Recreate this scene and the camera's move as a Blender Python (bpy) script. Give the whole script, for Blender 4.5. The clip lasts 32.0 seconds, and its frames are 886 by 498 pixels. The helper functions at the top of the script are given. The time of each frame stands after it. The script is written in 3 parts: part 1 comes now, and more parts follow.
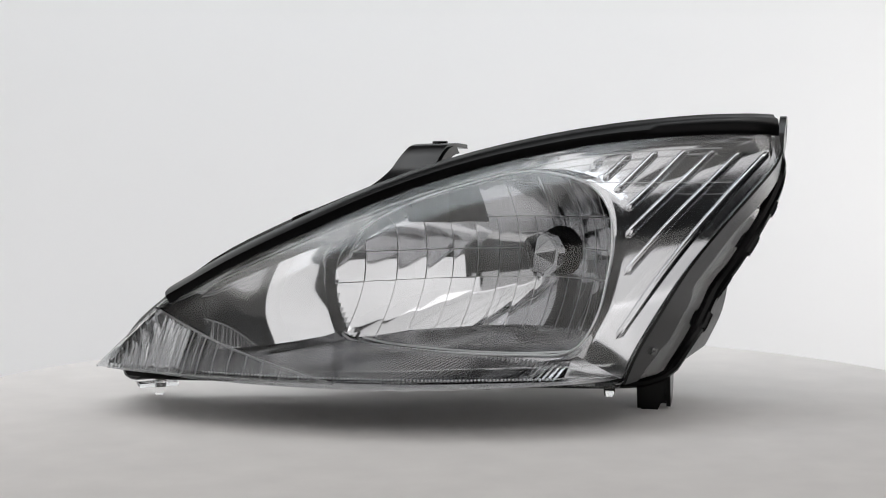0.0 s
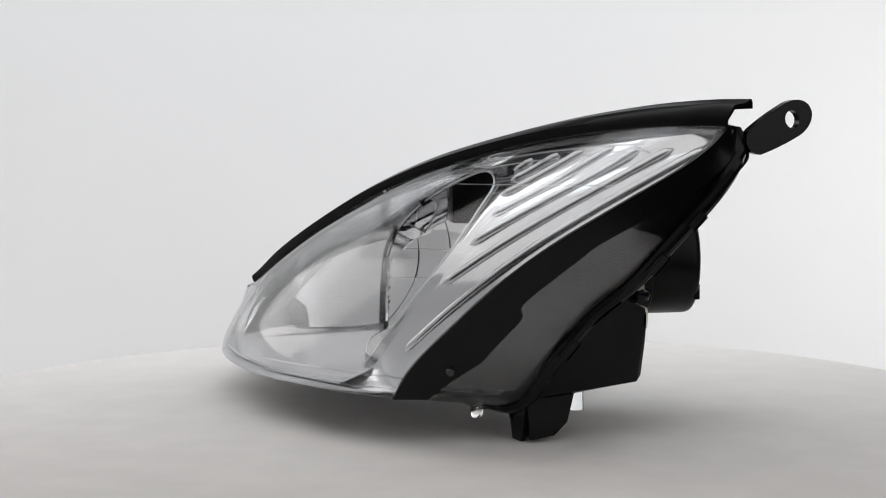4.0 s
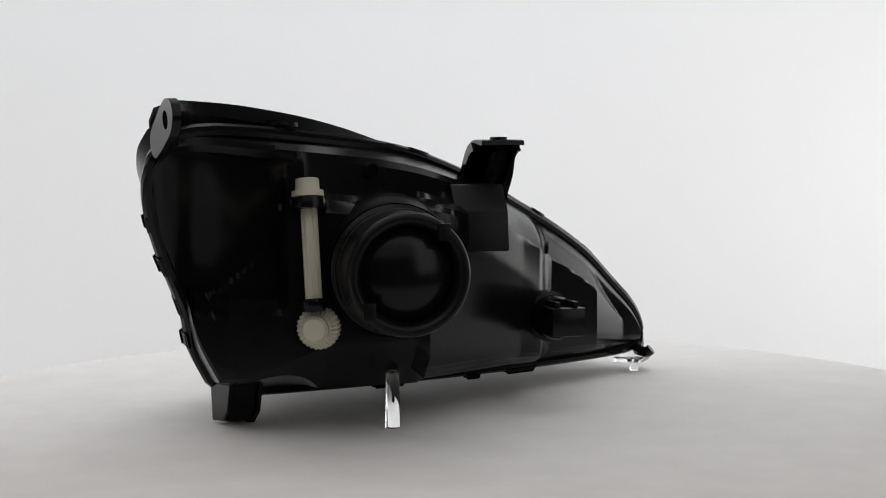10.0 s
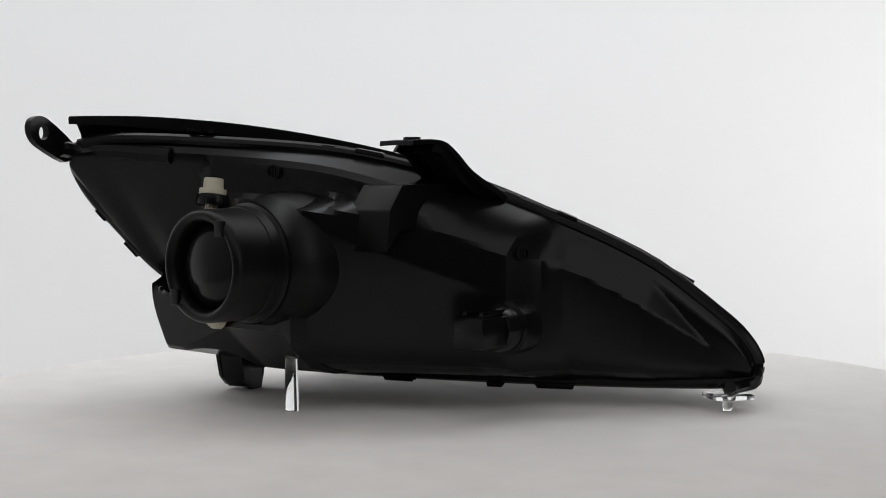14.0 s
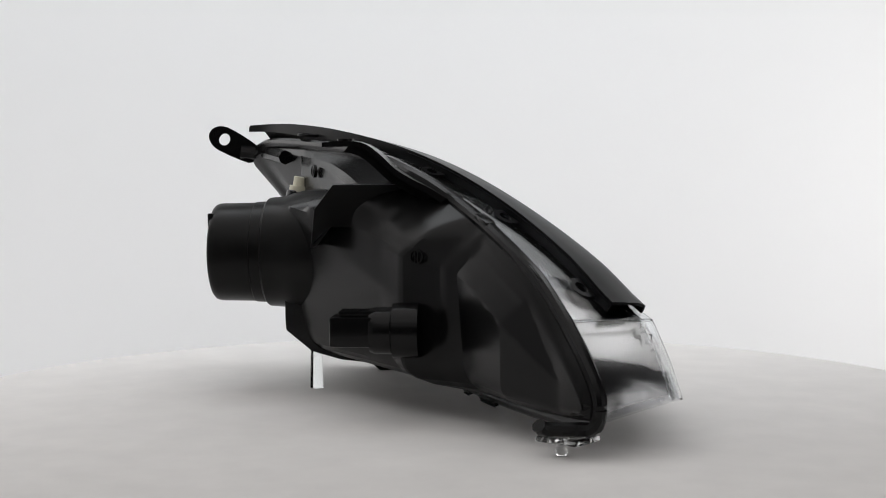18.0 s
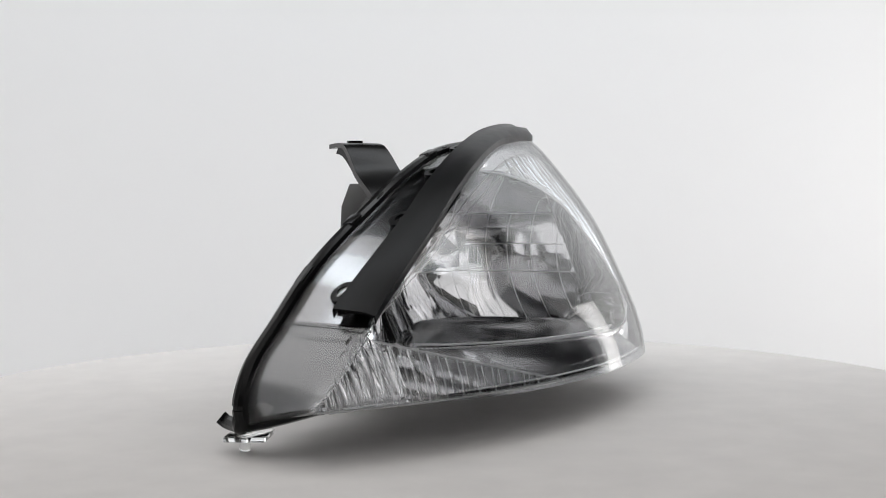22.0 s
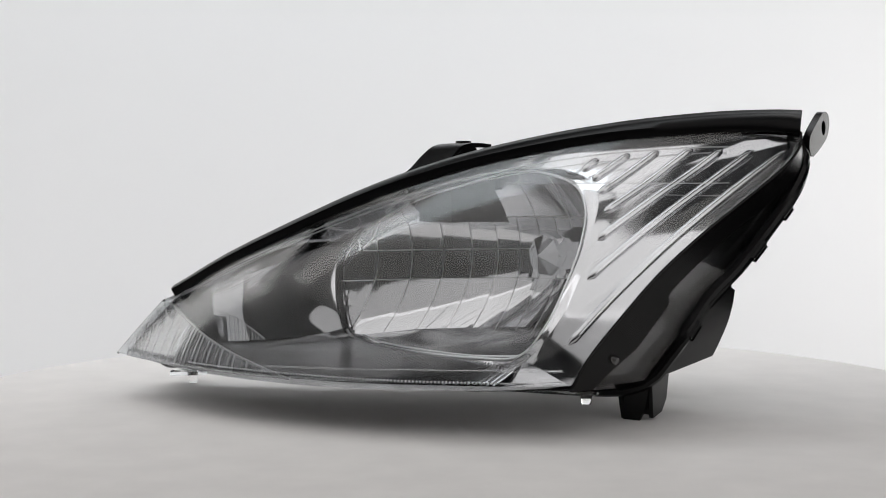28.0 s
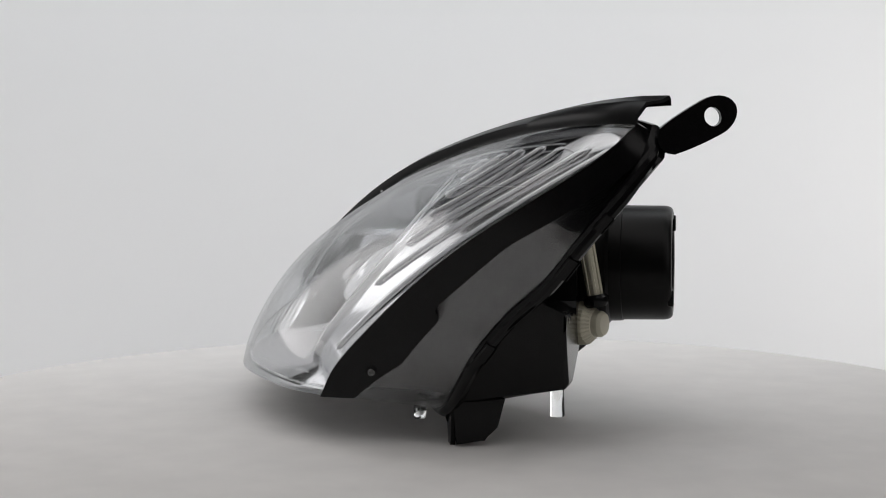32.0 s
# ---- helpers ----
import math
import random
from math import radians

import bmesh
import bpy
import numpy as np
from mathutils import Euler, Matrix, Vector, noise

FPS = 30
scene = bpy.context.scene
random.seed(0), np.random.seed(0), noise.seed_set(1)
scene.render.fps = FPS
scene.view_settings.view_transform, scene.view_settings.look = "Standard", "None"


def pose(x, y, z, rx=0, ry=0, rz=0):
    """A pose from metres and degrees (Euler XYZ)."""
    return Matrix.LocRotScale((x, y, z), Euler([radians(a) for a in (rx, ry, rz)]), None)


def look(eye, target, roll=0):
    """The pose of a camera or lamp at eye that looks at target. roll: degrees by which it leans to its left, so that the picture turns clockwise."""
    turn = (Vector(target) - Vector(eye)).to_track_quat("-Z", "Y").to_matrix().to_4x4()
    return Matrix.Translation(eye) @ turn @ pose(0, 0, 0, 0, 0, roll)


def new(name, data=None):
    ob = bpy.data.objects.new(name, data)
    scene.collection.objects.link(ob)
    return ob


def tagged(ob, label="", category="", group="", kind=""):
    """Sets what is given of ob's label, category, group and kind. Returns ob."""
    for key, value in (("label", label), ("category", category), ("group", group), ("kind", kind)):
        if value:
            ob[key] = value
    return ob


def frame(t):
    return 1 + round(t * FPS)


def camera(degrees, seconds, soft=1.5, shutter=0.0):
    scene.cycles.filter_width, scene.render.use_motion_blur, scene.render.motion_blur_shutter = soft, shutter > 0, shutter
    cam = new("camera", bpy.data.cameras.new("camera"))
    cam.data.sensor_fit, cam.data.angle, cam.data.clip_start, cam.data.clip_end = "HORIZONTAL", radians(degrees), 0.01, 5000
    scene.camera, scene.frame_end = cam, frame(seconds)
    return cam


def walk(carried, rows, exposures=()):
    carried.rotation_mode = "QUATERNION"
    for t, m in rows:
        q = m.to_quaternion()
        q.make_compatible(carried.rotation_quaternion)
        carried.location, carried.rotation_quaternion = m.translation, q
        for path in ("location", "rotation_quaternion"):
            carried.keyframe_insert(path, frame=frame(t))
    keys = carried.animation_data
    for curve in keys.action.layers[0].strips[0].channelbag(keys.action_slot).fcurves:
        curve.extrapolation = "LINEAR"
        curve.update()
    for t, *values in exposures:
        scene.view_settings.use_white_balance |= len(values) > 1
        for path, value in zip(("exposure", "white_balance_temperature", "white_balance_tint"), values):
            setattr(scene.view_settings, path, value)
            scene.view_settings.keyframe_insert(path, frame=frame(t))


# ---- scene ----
SPIN = 13.416          # degrees a second, clockwise from above
cam = camera(36.97, 32.0, soft=1.0)
walk(cam, [(0.0, pose(0, -1.0, 0.1736, 86.62, 0.4, -0.41)), (32.0, pose(0, -1.0, 0.1736, 86.62, 0.4, -0.41))],
     exposures=[(0.0, 0.08), (31.85, 0.08), (32.0, -0.12)])

# ---- world, lights, exposure ----
world = bpy.data.worlds.new("studio_dark")
scene.world = world
world.use_nodes = True
world.node_tree.nodes["Background"].inputs[0].default_value = (0.02, 0.02, 0.021, 1)
world.node_tree.nodes["Background"].inputs[1].default_value = 0.3


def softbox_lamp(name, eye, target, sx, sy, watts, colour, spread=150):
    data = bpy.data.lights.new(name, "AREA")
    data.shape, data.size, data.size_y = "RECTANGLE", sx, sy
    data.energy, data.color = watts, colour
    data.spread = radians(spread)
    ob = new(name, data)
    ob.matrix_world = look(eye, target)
    return tagged(ob, "unseen softbox lamp lighting the studio", "studio lamp", kind="structure")


softbox_lamp("overhead_softbox_lamp", (-0.55, -0.33, 1.34), (-0.55, -0.33, 0), 1.6, 2.36, 7.7, (1.0, 0.972, 0.958))
softbox_lamp("overhead_softbox_lamp", (0.8, 0.485, 1.34), (0.8, 0.485, 0), 1.08, 0.73, 1.5, (1.0, 0.972, 0.958))
softbox_lamp("overhead_softbox_lamp", (0.8, -0.965, 1.34), (0.8, -0.965, 0), 1.08, 1.09, 2.4, (1.0, 0.972, 0.958))
# unseen lamps, added above and below table level to light the backdrop evenly
softbox_lamp("added_backdrop_lamp", (0, 0.5, 1.24), (0, 1.3, -0.1), 1.5, 0.55, 4.1, (0.85, 0.935, 1.0))
softbox_lamp("added_backdrop_lamp", (-0.85, 0.45, 1.3), (-1.05, 0.8, 0.5), 0.8, 0.5, 2.0, (1.0, 0.972, 0.958))
softbox_lamp("added_backdrop_lamp", (0.85, 0.45, 1.3), (1.05, 0.8, 0.5), 0.8, 0.5, 2.75, (1.0, 0.972, 0.958))
softbox_lamp("added_low_lamp", (0, 0.5, -0.42), (0, 1.25, 0.4), 1.2, 0.2, 1.7, (0.98, 0.98, 1.0))
softbox_lamp("added_low_lamp", (-0.75, 0.2, -0.42), (-1.12, 0.6, 0.4), 0.8, 0.2, 1.7, (1.0, 0.968, 0.955))
softbox_lamp("added_low_lamp", (0.75, 0.2, -0.42), (1.12, 0.6, 0.4), 0.8, 0.2, 2.15, (1.0, 0.968, 0.955))
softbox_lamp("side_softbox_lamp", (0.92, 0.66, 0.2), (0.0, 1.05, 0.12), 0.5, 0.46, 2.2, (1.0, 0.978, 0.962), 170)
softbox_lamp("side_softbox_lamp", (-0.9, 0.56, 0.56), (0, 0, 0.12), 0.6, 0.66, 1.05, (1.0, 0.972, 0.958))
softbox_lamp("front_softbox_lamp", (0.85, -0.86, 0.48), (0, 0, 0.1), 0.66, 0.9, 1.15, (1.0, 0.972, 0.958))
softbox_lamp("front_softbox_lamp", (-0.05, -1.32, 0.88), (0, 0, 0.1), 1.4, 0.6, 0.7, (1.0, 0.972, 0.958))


# ---- materials ----
def material(name, colour, rough=0.5, metal=0.0, bump=0.0, scale=200.0, vary=0.0, spec=0.5):
    m = bpy.data.materials.new(name)
    m.use_nodes = True
    nt = m.node_tree
    b = nt.nodes["Principled BSDF"]
    b.inputs["Base Color"].default_value = (*colour, 1)
    b.inputs["Roughness"].default_value = rough
    b.inputs["Metallic"].default_value = metal
    b.inputs["Specular IOR Level"].default_value = spec
    co = nt.nodes.new("ShaderNodeTexCoord")
    if bump:
        n = nt.nodes.new("ShaderNodeTexNoise")
        n.inputs["Scale"].default_value, n.inputs["Detail"].default_value = scale, 4
        nt.links.new(co.outputs["Object"], n.inputs["Vector"])
        bp = nt.nodes.new("ShaderNodeBump")
        bp.inputs["Strength"].default_value, bp.inputs["Distance"].default_value = bump, 0.001
        nt.links.new(n.outputs["Fac"], bp.inputs["Height"])
        nt.links.new(bp.outputs["Normal"], b.inputs["Normal"])
    if vary:
        n2 = nt.nodes.new("ShaderNodeTexNoise")
        n2.inputs["Scale"].default_value, n2.inputs["Detail"].default_value = scale * 0.08, 5
        nt.links.new(co.outputs["Object"], n2.inputs["Vector"])
        mr = nt.nodes.new("ShaderNodeMapRange")
        mr.inputs["From Min"].default_value, mr.inputs["From Max"].default_value = 0.3, 0.7
        mr.inputs["To Min"].default_value, mr.inputs["To Max"].default_value = max(0.02, rough - vary), rough + vary
        nt.links.new(n2.outputs["Fac"], mr.inputs["Value"])
        nt.links.new(mr.outputs["Result"], b.inputs["Roughness"])
        mx = nt.nodes.new("ShaderNodeMix")
        mx.data_type = "RGBA"
        mx.inputs["A"].default_value = (*[c * 0.88 for c in colour], 1)
        mx.inputs["B"].default_value = (*[min(1, c * 1.06) for c in colour], 1)
        nt.links.new(n2.outputs["Fac"], mx.inputs["Factor"])
        nt.links.new(mx.outputs["Result"], b.inputs["Base Color"])
    return m


def clear_plastic(name, tint, ior, rough=0.01, bump=0.0, wave=0.0):
    """Clear moulded plastic: light goes straight through, gloss by Fresnel."""
    m = bpy.data.materials.new(name)
    m.use_nodes = True
    nt = m.node_tree
    nt.nodes.remove(nt.nodes["Principled BSDF"])
    out = nt.nodes["Material Output"]
    tr = nt.nodes.new("ShaderNodeBsdfTransparent")
    tr.inputs[0].default_value = (*tint, 1)
    gl = nt.nodes.new("ShaderNodeBsdfGlossy")
    gl.inputs["Roughness"].default_value = rough
    fr = nt.nodes.new("ShaderNodeLayerWeight")
    fr.inputs["Blend"].default_value = 0.5
    pw = nt.nodes.new("ShaderNodeMath")
    pw.operation, pw.inputs[1].default_value = "POWER", 4.0
    f0 = ((ior - 1) / (ior + 1)) ** 2
    ma = nt.nodes.new("ShaderNodeMath")
    ma.operation, ma.inputs[1].default_value, ma.inputs[2].default_value = "MULTIPLY_ADD", 0.75 - f0, f0
    mx = nt.nodes.new("ShaderNodeMixShader")
    nt.links.new(fr.outputs["Facing"], pw.inputs[0])
    nt.links.new(pw.outputs[0], ma.inputs[0])
    nt.links.new(ma.outputs[0], mx.inputs[0])
    nt.links.new(tr.outputs[0], mx.inputs[1])
    nt.links.new(gl.outputs[0], mx.inputs[2])
    nt.links.new(mx.outputs[0], out.inputs["Surface"])
    if bump:
        co = nt.nodes.new("ShaderNodeTexCoord")
        n = nt.nodes.new("ShaderNodeTexNoise")
        n.inputs["Scale"].default_value = 25
        bp = nt.nodes.new("ShaderNodeBump")
        bp.inputs["Strength"].default_value, bp.inputs["Distance"].default_value = bump, 0.002
        nt.links.new(co.outputs["Object"], n.inputs["Vector"])
        nt.links.new(n.outputs["Fac"], bp.inputs["Height"])
        nt.links.new(bp.outputs["Normal"], gl.inputs["Normal"])
        nt.links.new(bp.outputs["Normal"], fr.inputs["Normal"])
    return m


def frosted(name, clear):
    """Thin milky plastic that glows when lit from behind; paints haze and glints on clear parts."""
    m = bpy.data.materials.new(name)
    m.use_nodes = True
    nt = m.node_tree
    nt.nodes.remove(nt.nodes["Principled BSDF"])
    tl, df, tr = (nt.nodes.new(k) for k in ("ShaderNodeBsdfTranslucent", "ShaderNodeBsdfDiffuse", "ShaderNodeBsdfTransparent"))
    tl.inputs[0].default_value, df.inputs[0].default_value = (0.96, 0.965, 0.97, 1), (0.85, 0.85, 0.86, 1)
    m1, m2 = nt.nodes.new("ShaderNodeMixShader"), nt.nodes.new("ShaderNodeMixShader")
    m1.inputs[0].default_value, m2.inputs[0].default_value = 0.4, clear
    nt.links.new(tl.outputs[0], m1.inputs[1])
    nt.links.new(df.outputs[0], m1.inputs[2])
    nt.links.new(m1.outputs[0], m2.inputs[1])
    nt.links.new(tr.outputs[0], m2.inputs[2])
    nt.links.new(m2.outputs[0], nt.nodes["Material Output"].inputs["Surface"])
    return m


def acrylic_solid(name, ior=1.49):
    m = material(name, (0.97, 0.98, 0.98), 0.02)
    b = m.node_tree.nodes["Principled BSDF"]
    b.inputs["Transmission Weight"].default_value, b.inputs["IOR"].default_value = 1.0, ior
    return m


BLACK = material("black_moulded_plastic", (0.005, 0.005, 0.0053), 0.22, 0, 0.015, 1600, 0.015, 0.2)
SATIN = material("satin_black_trim", (0.005, 0.005, 0.0055), 0.3, 0, 0.02, 1400, 0.02, 0.1)
RUBBER = material("black_rubber", (0.004, 0.004, 0.004), 0.36, 0, 0.06, 700, 0.05, 0.18)
CHROME = material("aluminised_plastic", (0.84, 0.84, 0.85), 0.05, 1.0)
BRIGHT = material("satin_aluminised_bezel", (0.8, 0.8, 0.81), 0.1, 1.0, 0.0, 80, 0.02)
RIDGED = material("ridged_aluminised_floor", (0.66, 0.66, 0.67), 0.17, 1.0, 0.03, 300, 0.03)
CLEAR = clear_plastic("clear_polycarbonate", (0.97, 0.975, 0.98), 1.5, 0.06, 0.02)
CLEAR_RIB = clear_plastic("clear_polycarbonate_flutes", (0.88, 0.89, 0.89), 2.0, 0.03)
ACRYLIC = acrylic_solid("clear_acrylic")
# one mirror lining in three tones, dim reflections put into the colour per wall
LINER = material("darkened_mirror_liner", (0.13, 0.13, 0.132), 0.16, 1.0, 0.0, 120, 0.02)
DULL = material("dimmed_mirror_liner", (0.32, 0.32, 0.325), 0.2, 1.0, 0.0, 120, 0.03)
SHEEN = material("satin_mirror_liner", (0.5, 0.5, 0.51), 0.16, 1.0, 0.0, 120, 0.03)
# faint white that paints the light scattered by the lens's flutes
HAZE = frosted("painted_prism_haze", 0.93)
BOWL = material("aluminised_bowl", (0.87, 0.87, 0.88), 0.05, 1.0, 0.0, 300, 0.02)
# milky white painted along clear moulded edges in place of their glints
FLUTE = frosted("prism_edge_glints", 0.58)
EDGES = material("rounded_mirror_edges", (0.92, 0.92, 0.93), 0.4, 1.0, 0.02, 80, 0.03)
STIPPLE = material("stippled_aluminised_bowl", (0.87, 0.87, 0.88), 0.07, 1.0, 0.012, 900, 0.0)
IVORY = material("ivory_nylon", (0.60, 0.57, 0.45), 0.45, 0, 0.1, 500, 0.06)
TABLE = material("matt_white_table", (0.726, 0.713, 0.7), 0.75, 0, 0.05, 350, 0.08, 0.2)
BACKDROP = material("white_backdrop_paper", (0.84, 0.84, 0.84), 0.9, 0, 0.03, 600, 0, 0.1)
DARK = material("dark_studio_paint", (0.06, 0.06, 0.06), 0.8, 0, 0.05, 40, 0.05)
FLOOR = material("dark_studio_floor", (0.07, 0.07, 0.07), 0.8, 0, 0.05, 40, 0.05)


# ---- building helpers ----
def part(name, bm, mat, parent=None, label="", smooth=35):
    """Links a bmesh as one mesh under a thing or a part."""
    bmesh.ops.remove_doubles(bm, verts=bm.verts, dist=1e-6)
    bmesh.ops.recalc_face_normals(bm, faces=bm.faces)
    for f in bm.faces:
        f.smooth = smooth > 0
    for e in bm.edges:
        if len(e.link_faces) == 2 and e.calc_face_angle(0) > radians(smooth):
            e.smooth = False
    me = bpy.data.meshes.new(name)
    bm.to_mesh(me)
    bm.free()
    me.materials.append(mat)
    ob = new(name, me)
    if parent is not None:
        ob.parent = parent
    if label:
        ob["label"] = label
    return ob


def lamp(u, v, z):
    """From the lamp's own axes (u across, v forward, z up) to the headlight's space."""
    return Vector((u * 0.8434 - v * 0.5373, -u * 0.5373 - v * 0.8434, z))


def spline(points, n, closed=False):
    """n points evenly spread along a Catmull-Rom curve."""
    p = np.array([tuple(q) for q in points], float)
    k = len(p)
    out = []
    segs = k if closed else k - 1
    for i in range(segs):
        if closed:
            a, b, c, d = p[(i - 1) % k], p[i], p[(i + 1) % k], p[(i + 2) % k]
        else:
            b, c = p[i], p[i + 1]
            a = p[i - 1] if i else 2 * b - c
            d = p[i + 2] if i + 2 < k else 2 * c - b
        for t in np.linspace(0, 1, 24, endpoint=False):
            out.append(0.5 * (2 * b + (c - a) * t + (2 * a - 5 * b + 4 * c - d) * t * t + (3 * b - a - 3 * c + d) * t ** 3))
    out.append(p[0] if closed else p[-1])
    out = np.array(out)
    s = np.r_[0, np.cumsum(np.linalg.norm(np.diff(out, axis=0), axis=1))]
    q = np.linspace(0, s[-1], n + 1)[:-1] if closed else np.linspace(0, s[-1], n)
    return np.stack([np.interp(q, s, out[:, i]) for i in range(3)], 1)


def grid(bm, g, wrap=False):
    """Quads over an array of points [row][column]."""
    vs = [[bm.verts.new(tuple(p)) for p in row] for row in g]
    n = len(vs[0])
    for a, b in zip(vs, vs[1:]):
        for j in range(n if wrap else n - 1):
            k = (j + 1) % n
            if len({a[j], a[k], b[k], b[j]}) == 4:
                bm.faces.new((a[j], a[k], b[k], b[j]))
    return vs


def shell(bm, outer, inner):
    """A thick sheet between two point grids of the same size."""
    a, b = grid(bm, outer), grid(bm, inner)
    rim = lambda v: [*v[0], *[r[-1] for r in v[1:]], *v[-1][-2::-1], *[r[0] for r in v[-2:0:-1]]]
    x, y = rim(a), rim(b)
    for i in range(len(x)):
        j = (i + 1) % len(x)
        bm.faces.new((x[i], x[j], y[j], y[i]))


def box(bm, m, sx, sy, sz, bevel=0.0015, taper=1.0):
    r = bmesh.ops.create_cube(bm, size=1, matrix=Matrix.Identity(4))
    for v in r["verts"]:
        k = taper if v.co.z > 0 else 1
        v.co = m @ Vector((v.co.x * sx * k, v.co.y * sy * k, v.co.z * sz))
    if bevel:
        es = list({e for v in r["verts"] for e in v.link_edges})
        bmesh.ops.bevel(bm, geom=es, offset=bevel, segments=2, affect="EDGES", profile=0.6)


def revolve(bm, m, profile, n=48, turn=360.0):
    """Surface of revolution about m's z axis from (radius, height) pairs."""
    full = turn >= 360
    rows = []
    for r, h in profile:
        k = n if full else n + 1
        rows.append([m @ Vector((r * math.cos(radians(turn * i / n)), r * math.sin(radians(turn * i / n)), h)) for i in range(k)])
    grid(bm, rows, wrap=full)


def tube(bm, path, r, n=10, closed=False, flat=1.0):
    """A round bar along a list of points."""
    p = [Vector(q) for q in path]
    rows = []
    k = len(p)
    for i in range(k):
        d = (p[(i + 1) % k] - p[i - 1]) if closed else (p[min(i + 1, k - 1)] - p[max(i - 1, 0)])
        d.normalize()
        side = d.cross(Vector((0, 0, 1)))
        side = side.normalized() if side.length > 1e-4 else Vector((1, 0, 0))
        up = side.cross(d)
        rr = r(i / (k - 1)) if callable(r) else r
        rows.append([p[i] + side * rr * math.cos(2 * math.pi * j / n) + up * rr * flat * math.sin(2 * math.pi * j / n) for j in range(n)])
    if closed:
        rows.append(rows[0])
    vs = grid(bm, rows, wrap=True)
    if not closed:
        bm.faces.new(vs[0][::-1])
        bm.faces.new(vs[-1])


def plate(bm, outline, hole, m, thick):
    """A flat plate in m's xy plane with a hole: two outlines of as many points."""
    rows = []
    for loop, h in ((outline, 0), (outline, thick), (hole, thick), (hole, 0), (outline, 0)):
        rows.append([m @ Vector((x, y, h)) for x, y in loop])
    grid(bm, rows, wrap=True)


def prism(bm, m, outline, thick):
    lo = [bm.verts.new(m @ Vector((x, y, 0))) for x, y in outline]
    hi = [bm.verts.new(m @ Vector((x, y, thick))) for x, y in outline]
    bm.faces.new(lo[::-1])
    bm.faces.new(hi)
    for i in range(len(lo)):
        j = (i + 1) % len(lo)
        bm.faces.new((lo[i], lo[j], hi[j], hi[i]))


def frame_of(origin, x, y):
    """A pose from an origin and two directions."""
    x = Vector(x).normalized()
    z = x.cross(Vector(y)).normalized()
    y = z.cross(x)
    return Matrix.Translation(origin) @ Matrix((x, y, z)).transposed().to_4x4()


# ---- studio ----
def studio():
    bm = bmesh.new()
    rows = []
    # the top edge, out of view, dips in the middle, shaped to steer reflections
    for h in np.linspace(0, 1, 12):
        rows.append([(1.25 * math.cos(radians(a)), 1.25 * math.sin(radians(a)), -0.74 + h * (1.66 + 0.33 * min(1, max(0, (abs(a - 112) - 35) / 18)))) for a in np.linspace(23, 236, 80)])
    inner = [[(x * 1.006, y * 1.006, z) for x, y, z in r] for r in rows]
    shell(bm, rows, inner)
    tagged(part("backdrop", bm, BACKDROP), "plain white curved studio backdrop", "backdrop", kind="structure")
    bm = bmesh.new()
    box(bm, pose(0, 0, -0.77), 6, 6, 0.06, 0)
    tagged(part("floor", bm, FLOOR, smooth=0), "dark grey studio floor", "floor", kind="structure")
    for name, m, sx, sy, sz in (("wall_south", pose(0, -3.05, 0.75), 6.2, 0.1, 3.1), ("wall_north", pose(0, 3.05, 0.75), 6.2, 0.1, 3.1),
                                ("wall_east", pose(3.05, 0, 0.75), 0.1, 6, 3.1), ("wall_west", pose(-3.05, 0, 0.75), 0.1, 6, 3.1),
                                ("ceiling", pose(0, 0, 2.25), 6, 6, 0.1)):
        bm = bmesh.new()
        box(bm, m, sx, sy, sz, 0)
        tagged(part(name, bm, DARK, smooth=0), "dark painted studio " + name.split("_")[0], name.split("_")[0], kind="structure")


def turntable():
    base = tagged(new("turntable"), "round matt white rotating display table", "turntable")
    bm = bmesh.new()
    revolve(bm, pose(0, 0, 0), [(0, 0), (0.2, 0), (0.4097, 0), (0.4127, -0.0015), (0.4137, -0.004), (0.4137, -0.026), (0.41, -0.03), (0.12, -0.03), (0, -0.03)], 128)
    part("disc", bm, TABLE, base, smooth=50)
    bm = bmesh.new()
    revolve(bm, pose(0, 0, 0), [(0, -0.03), (0.16, -0.03), (0.16, -0.72), (0.22, -0.735), (0.22, -0.74), (0, -0.74)], 64)
    part("pedestal", bm, TABLE, base)
    return base


# ---- headlight: guiding curves in its own space ----
TIP, TIP_TOP = (-0.2465, -0.037, 0.0335), (-0.1995, -0.0505, 0.0766)
LOW_R, TOP_R = (0.126, -0.124, 0.031), (0.2665, 0.0245, 0.2)
EDGE_LOW = [TIP, (-0.212, -0.062, 0.0335), (-0.163, -0.0955, 0.032), (-0.1014, -0.122, 0.0307), (-0.0217, -0.1415, 0.0309), (0.05, -0.143, 0.0317), (0.095, -0.137, 0.0315), LOW_R]
EDGE_RIGHT = [LOW_R, (0.1355, -0.1177, 0.05), (0.1515, -0.104, 0.072), (0.1765, -0.0808, 0.103), (0.203, -0.0575, 0.129), (0.23, -0.0315, 0.152), (0.251, -0.0095, 0.17), (0.2605, 0.0025, 0.18), (0.2662, 0.0135, 0.19), TOP_R]
EDGE_TOP = [TIP_TOP, (-0.18, -0.0482, 0.0878), (-0.144, -0.0472, 0.1078), (-0.092, -0.0425, 0.132), (-0.037, -0.0339, 0.1552), (0.02, -0.0239, 0.1738), (0.077, -0.0122, 0.187), (0.135, -0.001, 0.1963), (0.2, 0.0085, 0.201), (0.245, 0.0155, 0.2012), TOP_R]
EDGE_TIP = [TIP, (-0.224, -0.045, 0.054), TIP_TOP]
